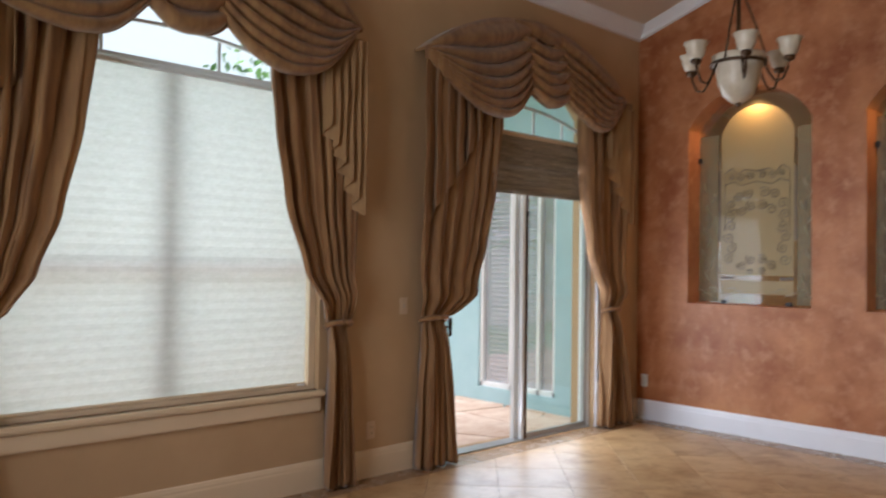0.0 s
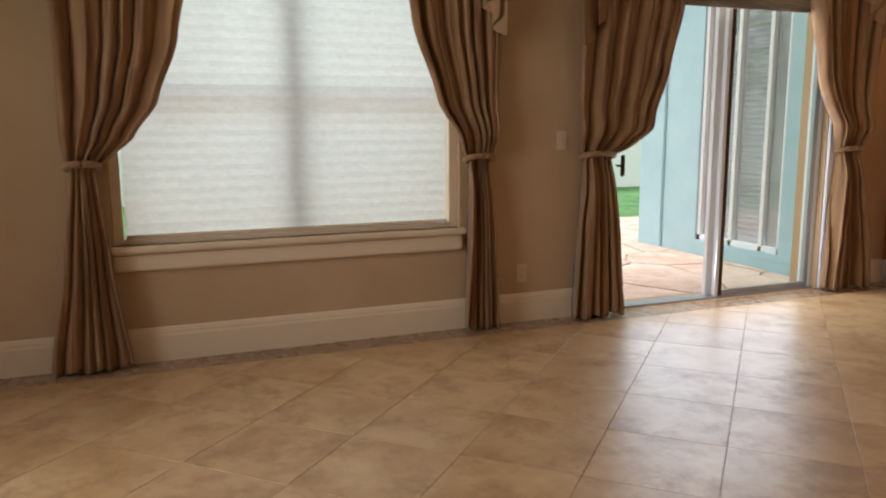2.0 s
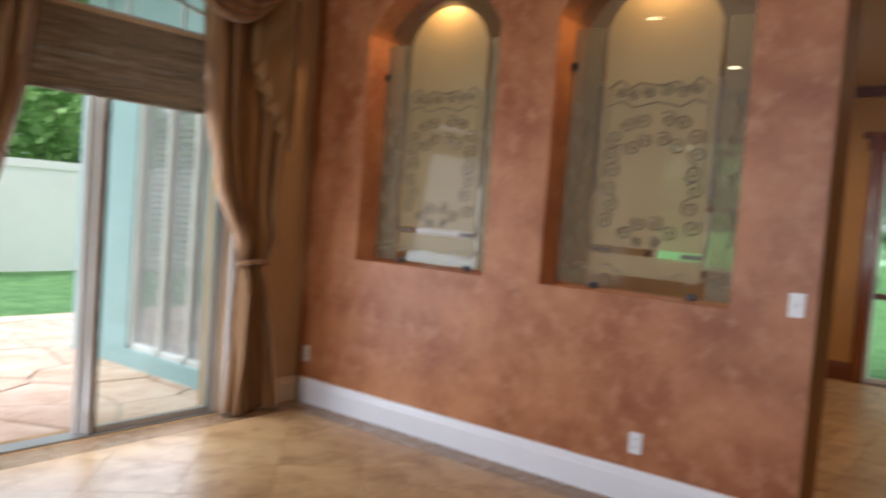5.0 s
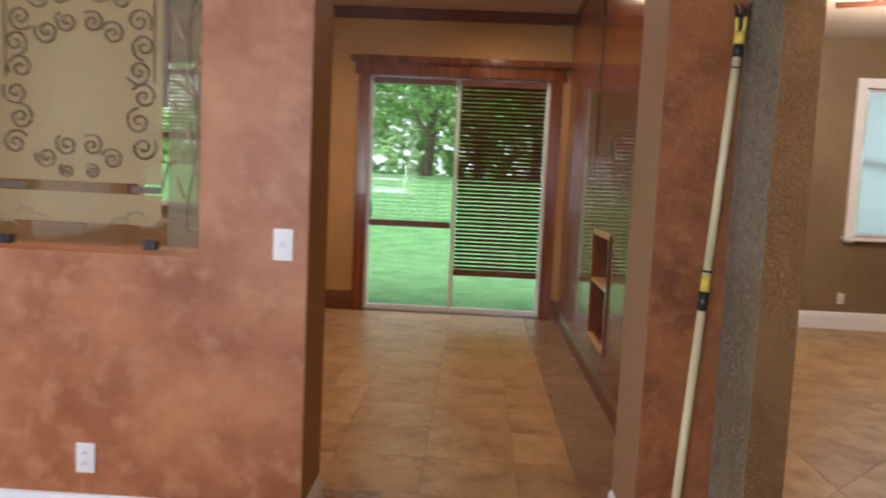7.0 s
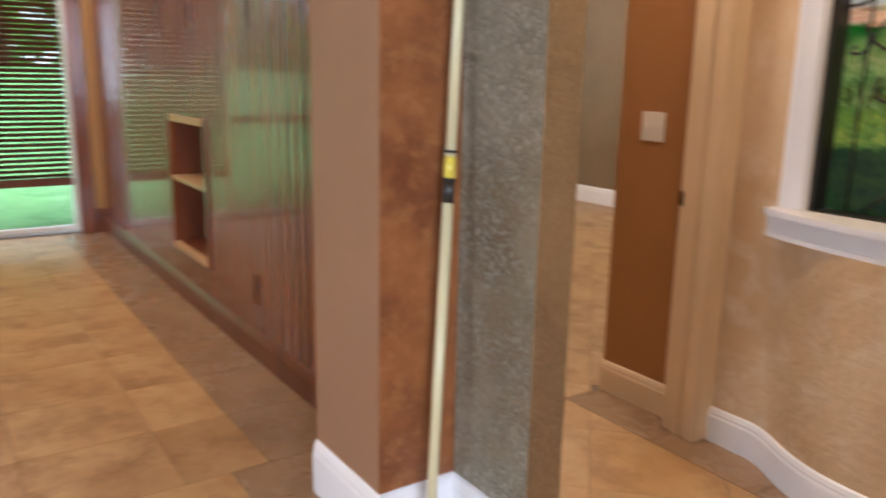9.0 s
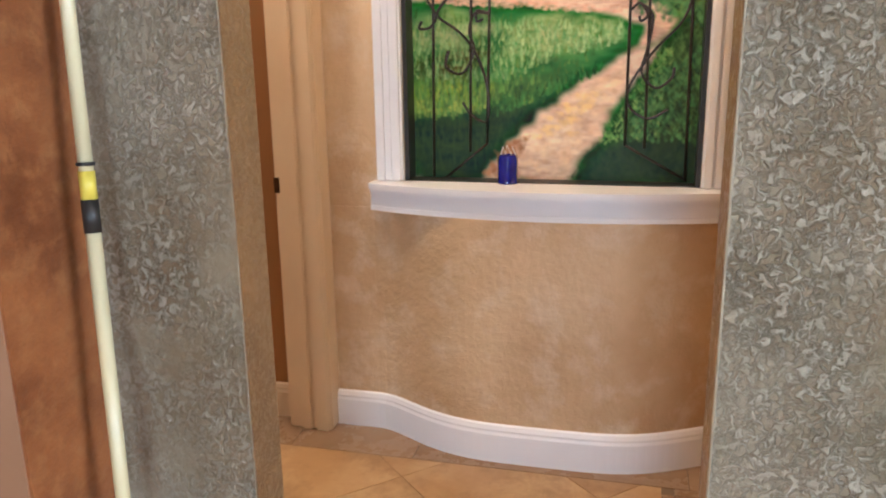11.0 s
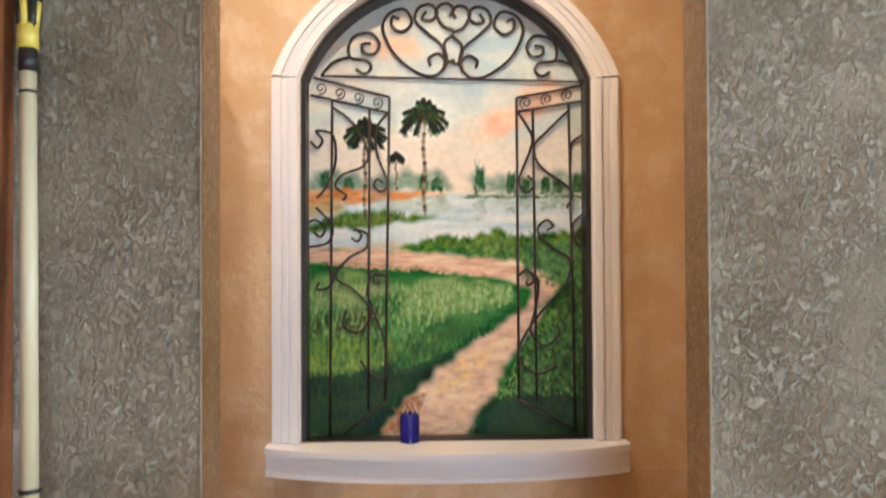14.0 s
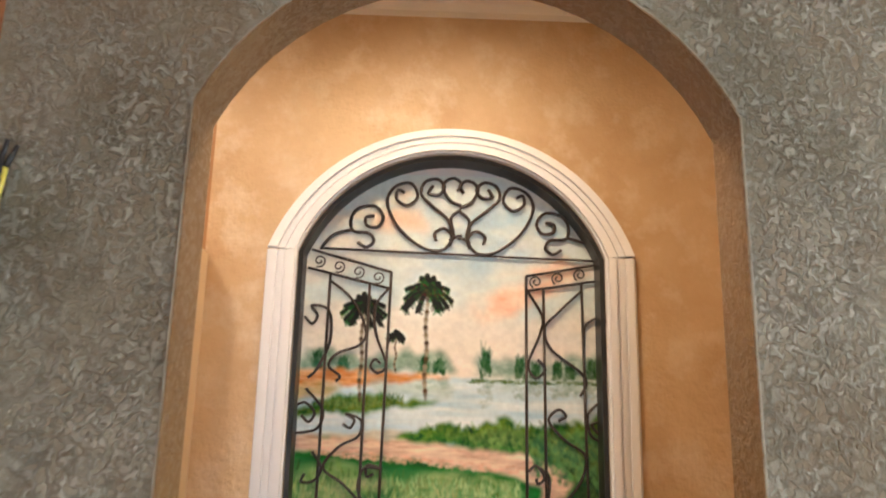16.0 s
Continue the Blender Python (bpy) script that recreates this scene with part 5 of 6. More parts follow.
# ---- terracotta wall: glazed openings ----
def niche(a, b, label):
    g = thing("etched_glass_panel", (0, 0, 0), label, "glass panel", "etched panels in the terracotta wall")
    pn = part("glass_sheet", slab("y", 0.196, 0.206, arch(a + 0.004, b - 0.004, 1.112, 2.66, 2.972)), "sheet_glass", g, "clear glass sheet")
    pn.visible_shadow = False
    mid, w = (a + b) / 2, b - a
    # frosted field with a clear line round it, thinner frost in the margins
    ia, ib = a + w * 0.20, b - w * 0.20
    for nm, mt, sh in (("frosted_field", "etched", arch(ia, ib, 1.36, 2.60, 2.85)), ("frosted_foot", "etched", rect(ia, ib, 1.20, 1.318)),
                       ("frosted_margin", "thin_frost", rect(a + 0.01, ia - 0.024, 1.12, 2.62)), ("frosted_margin", "thin_frost", rect(ib + 0.024, b - 0.01, 1.12, 2.62))):
        fr = part(nm, slab("y", 0.1932, 0.1944, sh), mt, g, "etched beige frost")
        fr.visible_shadow = False

    def line(name, pts, r=0.004):
        part(name, tube([(p, 0.191, q) for p, q in pts], r, 5), "leaf_frost" if name == "leaf" else "etch_line", g)

    def coil(cx, cz, r, sense, start):
        pts = []
        for i in range(27):
            k = i / 26
            ang = start + sense * 2 * math.pi * 1.6 * (1 - k)
            pts.append((cx + r * (0.12 + 0.88 * k) * math.cos(ang), cz + r * (0.12 + 0.88 * k) * math.sin(ang)))
        line("scroll", pts, 0.0045)

    for s in (-1, 1):
        x = mid + s * w * 0.30
        part("border", block(min(x, x + s * 0.022), max(x, x + s * 0.022), 0.1905, 0.1925, 1.66, 2.30), "etch_line", g)
        line("border_line", [(x - s * 0.035, 1.75), (x - s * 0.035, 2.25)], 0.003)
        part("border", block(min(x, x - s * 0.12), max(x, x - s * 0.12), 0.1905, 0.1925, 1.325, 1.35), "etch_line", g)
        line("border_line", [(x, 1.34), (x + s * 0.012, 1.40), (x + s * 0.03, 1.45)], 0.005)
        # a column of curls beside the border, a band of scrolls across the head
        for n, z in enumerate((1.50, 1.60, 1.695, 1.79, 1.885, 1.98)):
            coil(x - s * (0.075 + 0.02 * (n % 2)), z, 0.052, s if n % 2 else -s, 0.6 + n)
        line("scroll", [(x - s * 0.03, 2.26), (x - s * 0.10, 2.31), (x - s * 0.16, 2.25), (x - s * 0.22, 2.29), (mid, 2.27)], 0.005)
        line("scroll", [(x - s * 0.03, 2.16), (x - s * 0.12, 2.19), (x - s * 0.19, 2.15), (mid, 2.18)], 0.004)
        for dx, z, r in ((0.05, 2.235, 0.036), (0.14, 2.225, 0.036), (0.22, 2.24, 0.032), (0.07, 2.08, 0.05), (0.16, 2.06, 0.045), (0.05, 1.97, 0.045), (0.13, 1.93, 0.05), (0.05, 1.50, 0.045), (0.13, 1.45, 0.045), (0.05, 1.40, 0.03)):
            coil(mid + s * dx, z, r, -s, 1.9 + 7 * dx)
        # leaves along the foot and the sides
        for q in range(7):
            lx, lz = mid + s * w * (0.10 + 0.055 * q), 1.19 + 0.03 * math.sin(q * 2.1)
            line("leaf", [(lx, lz), (lx + s * 0.03, lz + 0.03), (lx + s * 0.07, lz + 0.032), (lx + s * 0.10, lz + 0.012)], lambda k: 0.001 + 0.006 * math.sin(math.pi * k))
        stem = [(mid + s * w * (0.41 + 0.02 * math.sin(z * 9)), z) for z in [1.2 + 0.05 * i for i in range(24)]]
        line("stem", stem, 0.003)
        for q in range(9):
            bx, bz = stem[2 * q + 2]
            d = 1 if q % 2 else -1
            line("leaf", [(bx, bz), (bx + d * 0.025, bz + 0.03), (bx + d * 0.04, bz + 0.075), (bx + d * 0.035, bz + 0.10)], lambda k: 0.001 + 0.008 * math.sin(math.pi * k))
    for x, z in ((a + 0.012, 2.40), (b - 0.012, 2.40), (mid - w * 0.27, 1.118), (mid + w * 0.26, 1.118)):
        part("clip", block(x - 0.024, x + 0.024, 0.180, 0.222, z - 0.022 if z > 2 else 1.105, z + 0.022), "black", g, "black glass clip", bevel=0.003)
    # small lamp recessed in the head
    lamp = thing("recessed_light", (mid, 0.10, 2.955), "small warm recessed light in the arch head", "light", "lights in the arch heads")
    part("trim_ring", lathe([(0.030, 0.018), (0.045, 0.018), (0.045, 0.0), (0.040, -0.004), (0.030, 0.0), (0.030, 0.018)], 20), "bronze", lamp)
    part("bulb", lathe([(0.0, 0.004), (0.018, 0.006), (0.028, 0.016), (0.0, 0.017)], 16), "bulb_warm", lamp)
    li = new("recessed_lamp", bpy.data.lights.new("recessed_lamp", "SPOT"))
    li.data.energy, li.data.color, li.data.spot_size, li.data.shadow_soft_size = 9, (1.0, 0.62, 0.25), radians(130), 0.02
    li.matrix_world = look((mid, 0.10, 2.93), (mid - 0.1, 0.10, 1.0))


M["etch_line"] = surface("etched_line", (0.09, 0.06, 0.035), (0.15, 0.105, 0.065), 12, 0.4, 60, 0.05, 0.0005)
M["bulb_warm"] = glow("warm_bulb", (1.0, 0.66, 0.28), 14)
M["bulb_white"] = glow("ceiling_bulb", (1.0, 0.86, 0.66), 9)
niche(NICHE[0][0], NICHE[0][1], "etched beige glass in an arched opening with black clips")
niche(NICHE[1][0], NICHE[1][1], "etched beige glass with scrolls and leaves beside the passage")

# ---- chandelier ----
M["alabaster"] = surface("alabaster_glass", (0.50, 0.41, 0.30), (0.62, 0.53, 0.41), 9, 0.3, 60, 0.05, 0.001)
ch = thing("chandelier", (2.0, -2.08, 2.60), "bronze chandelier with alabaster bowl and bell shades", "chandelier")
part("bowl", lathe([(0.0, -0.225), (0.04, -0.22), (0.085, -0.18), (0.112, -0.11), (0.125, -0.03), (0.145, 0.0), (0.148, 0.05), (0.142, 0.05), (0.118, -0.03), (0.08, -0.16), (0.0, -0.21)], 32), "alabaster", ch, "cream alabaster glass bowl", smooth=True)
part("bowl_ring", lathe([(0.147, -0.008), (0.156, -0.008), (0.156, 0.010), (0.147, 0.010), (0.147, -0.008)], 32), "bronze", ch, smooth=True)
part("finial", lathe([(0.0, -0.25), (0.010, -0.24), (0.016, -0.225), (0.008, -0.214), (0.0, -0.212)], 14), "bronze", ch, smooth=True)
part("stem", cyl(bmesh.new(), (0, 0, 0.05), (0, 0, 0.42), 0.012), "bronze", ch, smooth=True)
part("top_hub", lathe([(0.0, 0.40), (0.03, 0.41), (0.04, 0.44), (0.02, 0.48), (0.012, 0.52), (0.0, 0.52)], 18), "bronze", ch, smooth=True)
hang = vault(2.0) - 2.60
part("chain", tube([(0.004 * math.sin(i), 0.004 * math.cos(i), 0.5 + (hang - 0.5) * i / 30) for i in range(31)], lambda k: 0.006 + 0.003 * math.sin(k * 190), 6), "bronze", ch)
part("canopy", lathe([(0.0, hang - 0.05), (0.04, hang - 0.045), (0.07, hang - 0.01), (0.07, hang + 0.03), (0.0, hang + 0.03)], 20), "bronze", ch, smooth=True)
for q in range(3):
    a = 2 * math.pi * q / 3 + 0.5
    part("hanging_rod", tube([(0.155 * math.cos(a), 0.155 * math.sin(a), 0.01), (0.10 * math.cos(a), 0.10 * math.sin(a), 0.20), (0.02 * math.cos(a), 0.02 * math.sin(a), 0.43)], 0.006, 8), "bronze", ch, smooth=True)
for q in range(6):
    a = 2 * math.pi * q / 6 + 0.07
    c, s = math.cos(a), math.sin(a)
    arm = part("arm", tube([(r * c, r * s, z) for r, z in ((0.145, 0.0), (0.17, -0.07), (0.21, -0.13), (0.25, -0.12), (0.278, -0.06), (0.285, -0.02))], 0.007, 8), "bronze", ch, smooth=True)
    part("cup", lathe([(0.0, 0.02), (0.026, 0.028), (0.032, 0.045), (0.024, 0.055), (0.0, 0.055)], 16, (0.285 * c, 0.285 * s, -0.05)), "bronze", arm, smooth=True)
    part("shade", lathe([(0.020, 0.05), (0.040, 0.065), (0.052, 0.095), (0.057, 0.125), (0.070, 0.148), (0.066, 0.149), (0.052, 0.125), (0.046, 0.095), (0.018, 0.058)], 20, (0.285 * c, 0.285 * s, -0.05)), "alabaster", arm, "cream bell glass shade", smooth=True)

# ---- passage: glazed door, blinds, panelling ----
d3 = tagged(new("door_3"), "glazed sliding door in a red wood casing", "door", kind="structure")
bar(d3, "casing", (2.855, 2.97, 5.165, 5.199, 0.0, 2.44), "wood", 0.006)
bar(d3, "casing", (4.81, 4.925, 5.165, 5.199, 0.0, 2.44), "wood", 0.006)
bar(d3, "header", (2.82, 4.96, 5.15, 5.199, 2.44, 2.56), "wood", 0.006)
bar(d3, "header_cap", (2.77, 5.0, 5.10, 5.199, 2.56, 2.63), "wood", 0.012)
bar(d3, "track", (2.97, 4.81, 5.22, 5.36, -0.012, 0.02), "gray_metal")
bar(d3, "jamb", (2.97, 3.0, 5.22, 5.36, 0.02, 2.44), "white_metal")
bar(d3, "jamb", (4.78, 4.81, 5.22, 5.36, 0.02, 2.44), "white_metal")
bar(d3, "head", (3.0, 4.78, 5.22, 5.36, 2.40, 2.44), "white_metal")
bar(d3, "meeting_stile", (3.86, 3.90, 5.27, 5.31, 0.02, 2.40), "white_metal")
bar(d3, "bottom_rail", (3.0, 4.78, 5.28, 5.32, 0.02, 0.06), "white_metal")
pane(d3, (3.0, 3.86, 5.30, 5.306, 0.06, 2.40))
pane(d3, (3.90, 4.78, 5.28, 5.286, 0.06, 2.40))
bar(d3, "pull", (3.005, 3.02, 5.24, 5.26, 0.98, 1.14), "black", 0.003)


def blind(x0, x1, low, tilt, label):
    b = thing("window_blind", (0, 0, 0), label, "blind", "wooden blinds on the glazed door")
    part("head_rail", block(x0, x1, 5.19, 5.245, 2.36, 2.42), "dark_wood", b, bevel=0.004)
    part("bottom_rail", block(x0, x1, 5.192, 5.243, low - 0.015, low + 0.05), "dark_wood", b, bevel=0.006)
    sl = None
    z = low + 0.07
    while z < 2.35:
        if sl is None:
            sl = part("slat", block(x0 + 0.004, x1 - 0.004, -0.024, 0.024, -0.0014, 0.0014), "dark_wood", b)
            o = sl
        else:
            o = new("slat", sl.data)
            o.parent = b
        o.matrix_local = pose(0, 5.2175, z, tilt)
        z += 0.042
    for x in (x0 + 0.15, x1 - 0.15):
        part("ladder_cord", cyl(bmesh.new(), (x, 5.193, low + 0.04), (x, 5.193, 2.37), 0.0015, 6), "dark_wood", b)


blind(3.005, 3.855, 0.915, 0, "dark wooden blind with open slats, half lowered")
blind(3.905, 4.775, 0.43, -39, "dark wooden blind with tilted slats, lowered most of the way")

w3 = tagged(new("window_3"), "dark wood framed window in the end wall", "window", kind="structure")
for b in ((0.46, 0.55, 5.17, 5.199, 0.95, 2.58), (1.80, 1.89, 5.17, 5.199, 0.95, 2.58), (0.55, 1.80, 5.17, 5.199, 2.5, 2.58), (0.55, 1.80, 5.17, 5.199, 0.92, 1.0)):
    part("casing", block(*b), "wood", w3, bevel=0.004)
for b in ((0.55, 1.80, 5.27, 5.31, 1.0, 1.04), (0.55, 0.59, 5.27, 5.31, 1.04, 2.5), (1.76, 1.80, 5.27, 5.31, 1.04, 2.5), (1.15, 1.20, 5.27, 5.31, 1.04, 2.5)):
    part("window_frame", block(*b), "white_metal", w3, bevel=0.004)
pane(w3, (0.59, 1.76, 5.29, 5.296, 1.04, 2.5))
blind(0.57, 1.78, 1.72, -10, "dark wooden blind half lowered over the end window")

# panelling in narrow boards
panelling = tagged(new("wall_panelling"), "glossy red wood plank panelling with dark grooves", "wall", kind="structure")
pw = 0.094
shared = {}
y = 0.352
while y + pw < 5.2:
    ya, yb = y + 0.009, y + pw - 0.009
    spans = [(0.14, 3.0)]
    if yb > 2.26 and ya < 2.995:
        spans = [(0.14, 0.30), (1.11, 3.0)]
    for a, b in spans:
        key = (a, b)
        if key not in shared:
            first = part("plank", block(-0.012, 0.0, 0, yb - ya, a, b), "wood", panelling, bevel=0.002)
            shared[key] = first.data
            o = first
        else:
            o = new("plank", shared[key])
            o.parent = panelling
        o.location = (5.012, ya, 0)
    y += pw

cub = thing("wall_cubby", (0, 0, 0), "recessed wooden cubby with one shelf set in the panelling", "shelf")
M["pale_wood"] = surface("pale_wood_edge", (0.42, 0.26, 0.13), (0.52, 0.34, 0.18), 4, 0.35, 60, 0.05, 0.0008, stretch=(3, 0.6, 3))
for n, b in (("side_frame", (4.985, 5.02, 2.265, 2.305, 0.30, 1.11)), ("side_frame", (4.985, 5.02, 2.95, 2.99, 0.30, 1.11))):
    part(n, block(*b), "wood", cub, bevel=0.004)
for b in ((4.985, 5.02, 2.305, 2.95, 1.07, 1.11), (4.985, 5.02, 2.305, 2.95, 0.30, 0.34)):
    part("rail_frame", block(*b), "pale_wood", cub, "pale worn wood edge", bevel=0.004)
part("shelf", block(4.99, 5.30, 2.302, 2.953, 0.72, 0.745), "pale_wood", cub, bevel=0.003)
part("back_board", block(5.30, 5.315, 2.302, 2.953, 0.337, 1.073), "dark_wood", cub)
for b in ((5.122, 5.30, 2.287, 2.30, 0.32, 1.09), (5.122, 5.30, 2.955, 2.968, 0.32, 1.09)):
    part("side_board", block(*b), "dark_wood", cub)
for b in ((5.122, 5.30, 2.30, 2.955, 0.32, 0.335), (5.122, 5.30, 2.30, 2.955, 1.075, 1.09)):
    part("board", block(*b), "dark_wood", cub)
plate("outlet", pose(5.30, 2.62, 0.58, 0, 0, 90), "outlet", "plate", "cream outlet inside the cubby")
for k in range(2):
    part("wire", tube([(5.15, 2.45 + 0.05 * k, 1.05), (5.10, 2.5 + 0.05 * k, 0.95), (5.14, 2.6 + 0.06 * k, 0.85), (5.12, 2.75, 0.765)], 0.004, 6), "plate", cub, "loose pale cable")
for yc, zc, h in ((1.595, 0.35, 0.075), (2.45, 1.66, 0.075)):
    v = thing("cable_plate", (5.0, yc, zc), "narrow dark wood cable plate on the panelling", "plate")
    part("cover", block(-0.008, 0.001, -0.033, 0.033, -h, h), "dark_wood", v, bevel=0.003)
    part("slot", block(-0.010, -0.008, -0.010, 0.010, -h * 0.6, h * 0.6), "black", v)
for yc, zc in ((3.15, 1.55), (1.60, 1.55)):
    w = thing("hanging_cable", (4.994, yc, 0), "thin black cable hanging on the panelling", "cable")
    part("wire", tube([(0.0, 0.012 * math.sin(i * 0.7), 3.0 - (3.0 - zc) * i / 14) for i in range(15)], 0.004, 6), "black", w)
th = thing("thermostat", (4.998, 0.60, 1.22), "small bronze wall control on the panelling", "control")
part("body", block(-0.02, 0.002, -0.04, 0.04, -0.07, 0.07), "bronze", th, bevel=0.004)
part("screen", block(-0.023, -0.02, -0.025, 0.025, -0.03, 0.04), "plate", th)

# ---- bedroom: window, blinds, ceiling light ----
w2 = tagged(new("window_2"), "white framed bedroom window with vertical blinds", "window", kind="structure")
for b in ((8.02, 8.12, 5.53, 5.549, 0.93, 2.65), (9.43, 9.53, 5.53, 5.549, 0.93, 2.65), (8.12, 9.43, 5.53, 5.549, 2.55, 2.65)):
    part("casing", block(*b), "trim", w2, bevel=0.004)
part("window_sill", block(7.99, 9.56, 5.47, 5.56, 0.955, 0.995), "trim", w2, bevel=0.006)
for b in ((8.12, 9.43, 5.60, 5.64, 1.0, 1.04), (8.12, 9.43, 5.60, 5.64, 2.51, 2.55), (8.12, 8.16, 5.60, 5.64, 1.04, 2.51), (9.39, 9.43, 5.60, 5.64, 1.04, 2.51), (8.16, 9.39, 5.60, 5.64, 1.74, 1.78)):
    part("window_frame", block(*b), "white_metal", w2, bevel=0.004)
pane(w2, (8.16, 9.39, 5.615, 5.621, 1.04, 2.51))
M["roller"] = shade_fabric("roller_cloth", (0.56, 0.60, 0.59), (0.50, 0.55, 0.54), 0.7)
rb = thing("roller_blind", (0, 0, 0), "white translucent roller blind drawn down the bedroom window", "blind")
part("roller_cloth", block(8.155, 9.395, 5.578, 5.5795, 1.03, 2.50), "roller", rb)
part("roller_tube", cyl(bmesh.new(), (8.13, 5.578, 2.52), (9.42, 5.578, 2.52), 0.018, 16), "trim", rb, smooth=True)
part("hem_bar", block(8.155, 9.395, 5.572, 5.585, 1.012, 1.03), "trim", rb, bevel=0.003)
M["dome_glow"] = glow("dome_glass", (1.0, 0.9, 0.74), 2.2)
cl = thing("ceiling_fan_light", (7.5, 3.5, 2.98), "white dome ceiling light with fan blades", "light")
part("dome", lathe([(0.0, -0.19), (0.07, -0.18), (0.14, -0.13), (0.165, -0.07), (0.16, -0.06), (0.0, -0.06)], 28), "dome_glow", cl, smooth=True)
part("motor", lathe([(0.0, -0.06), (0.10, -0.06), (0.11, -0.02), (0.09, 0.03), (0.03, 0.05), (0.03, 0.071), (0.0, 0.071)], 24), "bronze", cl, smooth=True)
for q in range(5):
    o = part("blade", block(0.14, 0.62, -0.06, 0.06, -0.022, -0.014), "dark_wood", cl, bevel=0.003)
    o.matrix_local = pose(0, 0, 0, 8, 0, 72 * q + 10)
li = new("dome_lamp", bpy.data.lights.new("dome_lamp", "POINT"))
li.data.energy, li.data.color, li.data.shadow_soft_size = 66, (1.0, 0.86, 0.66), 0.12
li.location = (7.5, 3.5, 2.72)


# ---- recessed ceiling lights ----
def downlight(x, y, z, power, color=(1.0, 0.80, 0.58)):
    l = thing("ceiling_light", (x, y, z), "small round recessed ceiling light, lit warm", "light", "recessed ceiling lights")
    part("trim_ring", lathe([(0.060, 0.002), (0.085, 0.002), (0.085, -0.006), (0.062, -0.010), (0.060, 0.002)], 24), "trim", l)
    part("lens", lathe([(0.0, -0.003), (0.061, -0.003), (0.061, 0.002), (0.0, 0.002)], 24), "bulb_white", l)
    li = new("ceiling_lamp", bpy.data.lights.new("ceiling_lamp", "SPOT"))
    li.data.energy, li.data.color, li.data.spot_size, li.data.spot_blend, li.data.shadow_soft_size = power, color, radians(172), 0.8, 0.07
    li.matrix_world = look((x, y, z - 0.03), (x, y + 0.001, 0))


ZC = vault(2.6) - 0.001
for x, y in ((3.2, -2.2), (3.2, -4.6), (3.4, -6.8)):
    downlight(x, y, ZC, 9)
for x, y in ((4.3, 2.2), (1.8, 1.8), (1.8, 3.8), (4.3, 4.2)):
    downlight(x, y, 3.099, 30, (1.0, 0.74, 0.46))
downlight(5.38, -0.85, 3.129, 24, (1.0, 0.70, 0.39))
downlight(5.62, 0.45, 3.129, 26, (1.0, 0.80, 0.56))

# ---- outdoors ----
def clipped(poly, a, b, c):
    """The part of a polygon where a*x + b*y <= c."""
    out = []
    for p, q in zip(poly, poly[1:] + poly[:1]):
        dp, dq = a * p[0] + b * p[1] - c, a * q[0] + b * q[1] - c
        if dp <= 0:
            out.append(p)
        if dp * dq < 0:
            k = dp / (dp - dq)
            out.append((p[0] + (q[0] - p[0]) * k, p[1] + (q[1] - p[1]) * k))
    return out


def inset_poly(poly, d):
    """Shrinks a convex polygon, anticlockwise, by d."""
    out = list(poly)
    for p, q in zip(poly, poly[1:] + poly[:1]):
        e = Vector((q[0] - p[0], q[1] - p[1]))
        if e.length < 1e-5:
            continue
        e.normalize()
        nx, ny = e.y, -e.x
        out = clipped(out, nx, ny, nx * p[0] + ny * p[1] - d)
        if len(out) < 3:
            return []
    return out


def piece(poly, z0, z1, cham):
    """A flat stone or tile with eased upper edges."""
    bm = bmesh.new()
    inner = inset_poly(poly, cham)
    if len(inner) < 3:
        bm.free()
        return None
    lo = [bm.verts.new((x, y, z0)) for x, y in poly]
    mid = [bm.verts.new((x, y, z1 - cham)) for x, y in poly]
    bm.faces.new([bm.verts.new((x, y, z1)) for x, y in inner])
    n = len(poly)
    for i in range(n):
        j = (i + 1) % n
        bm.faces.new((lo[i], lo[j], mid[j], mid[i]))
    top = [v for v in bm.verts if abs(v.co.z - z1) < 1e-6]
    if len(inner) == n:
        for i in range(n):
            j = (i + 1) % n
            bm.faces.new((mid[i], mid[j], top[j], top[i]))
    return bm


patio = structure("pavement", block(-4.55, -0.255, -9.0, 6.0, -0.25, -0.052), "mortar", "gray mortar bed of the flagstone patio", "patio")
rnd = random.Random(7)
seeds = [(-4.6 + 0.62 * (i + rnd.uniform(0.1, 0.9)), -8.0 + 0.62 * (j + rnd.uniform(0.1, 0.9))) for i in range(7) for j in range(15)]
for n, (sx, sy) in enumerate(seeds):
    cell = [(-4.55, -9.0), (-0.26, -9.0), (-0.26, 1.5), (-4.55, 1.5)]
    for m, (tx, ty) in enumerate(seeds):
        if m != n and abs(tx - sx) + abs(ty - sy) < 2.6:
            a, b = tx - sx, ty - sy
            cell = clipped(cell, a, b, (tx * tx + ty * ty - sx * sx - sy * sy) / 2)
    cell = inset_poly(cell, 0.012) if len(cell) > 2 else []
    bm = piece(cell, -0.06, -0.030 + rnd.uniform(-0.004, 0.004), 0.006) if len(cell) > 2 else None
    if bm:
        part("flagstone", bm, "flagstone", patio)

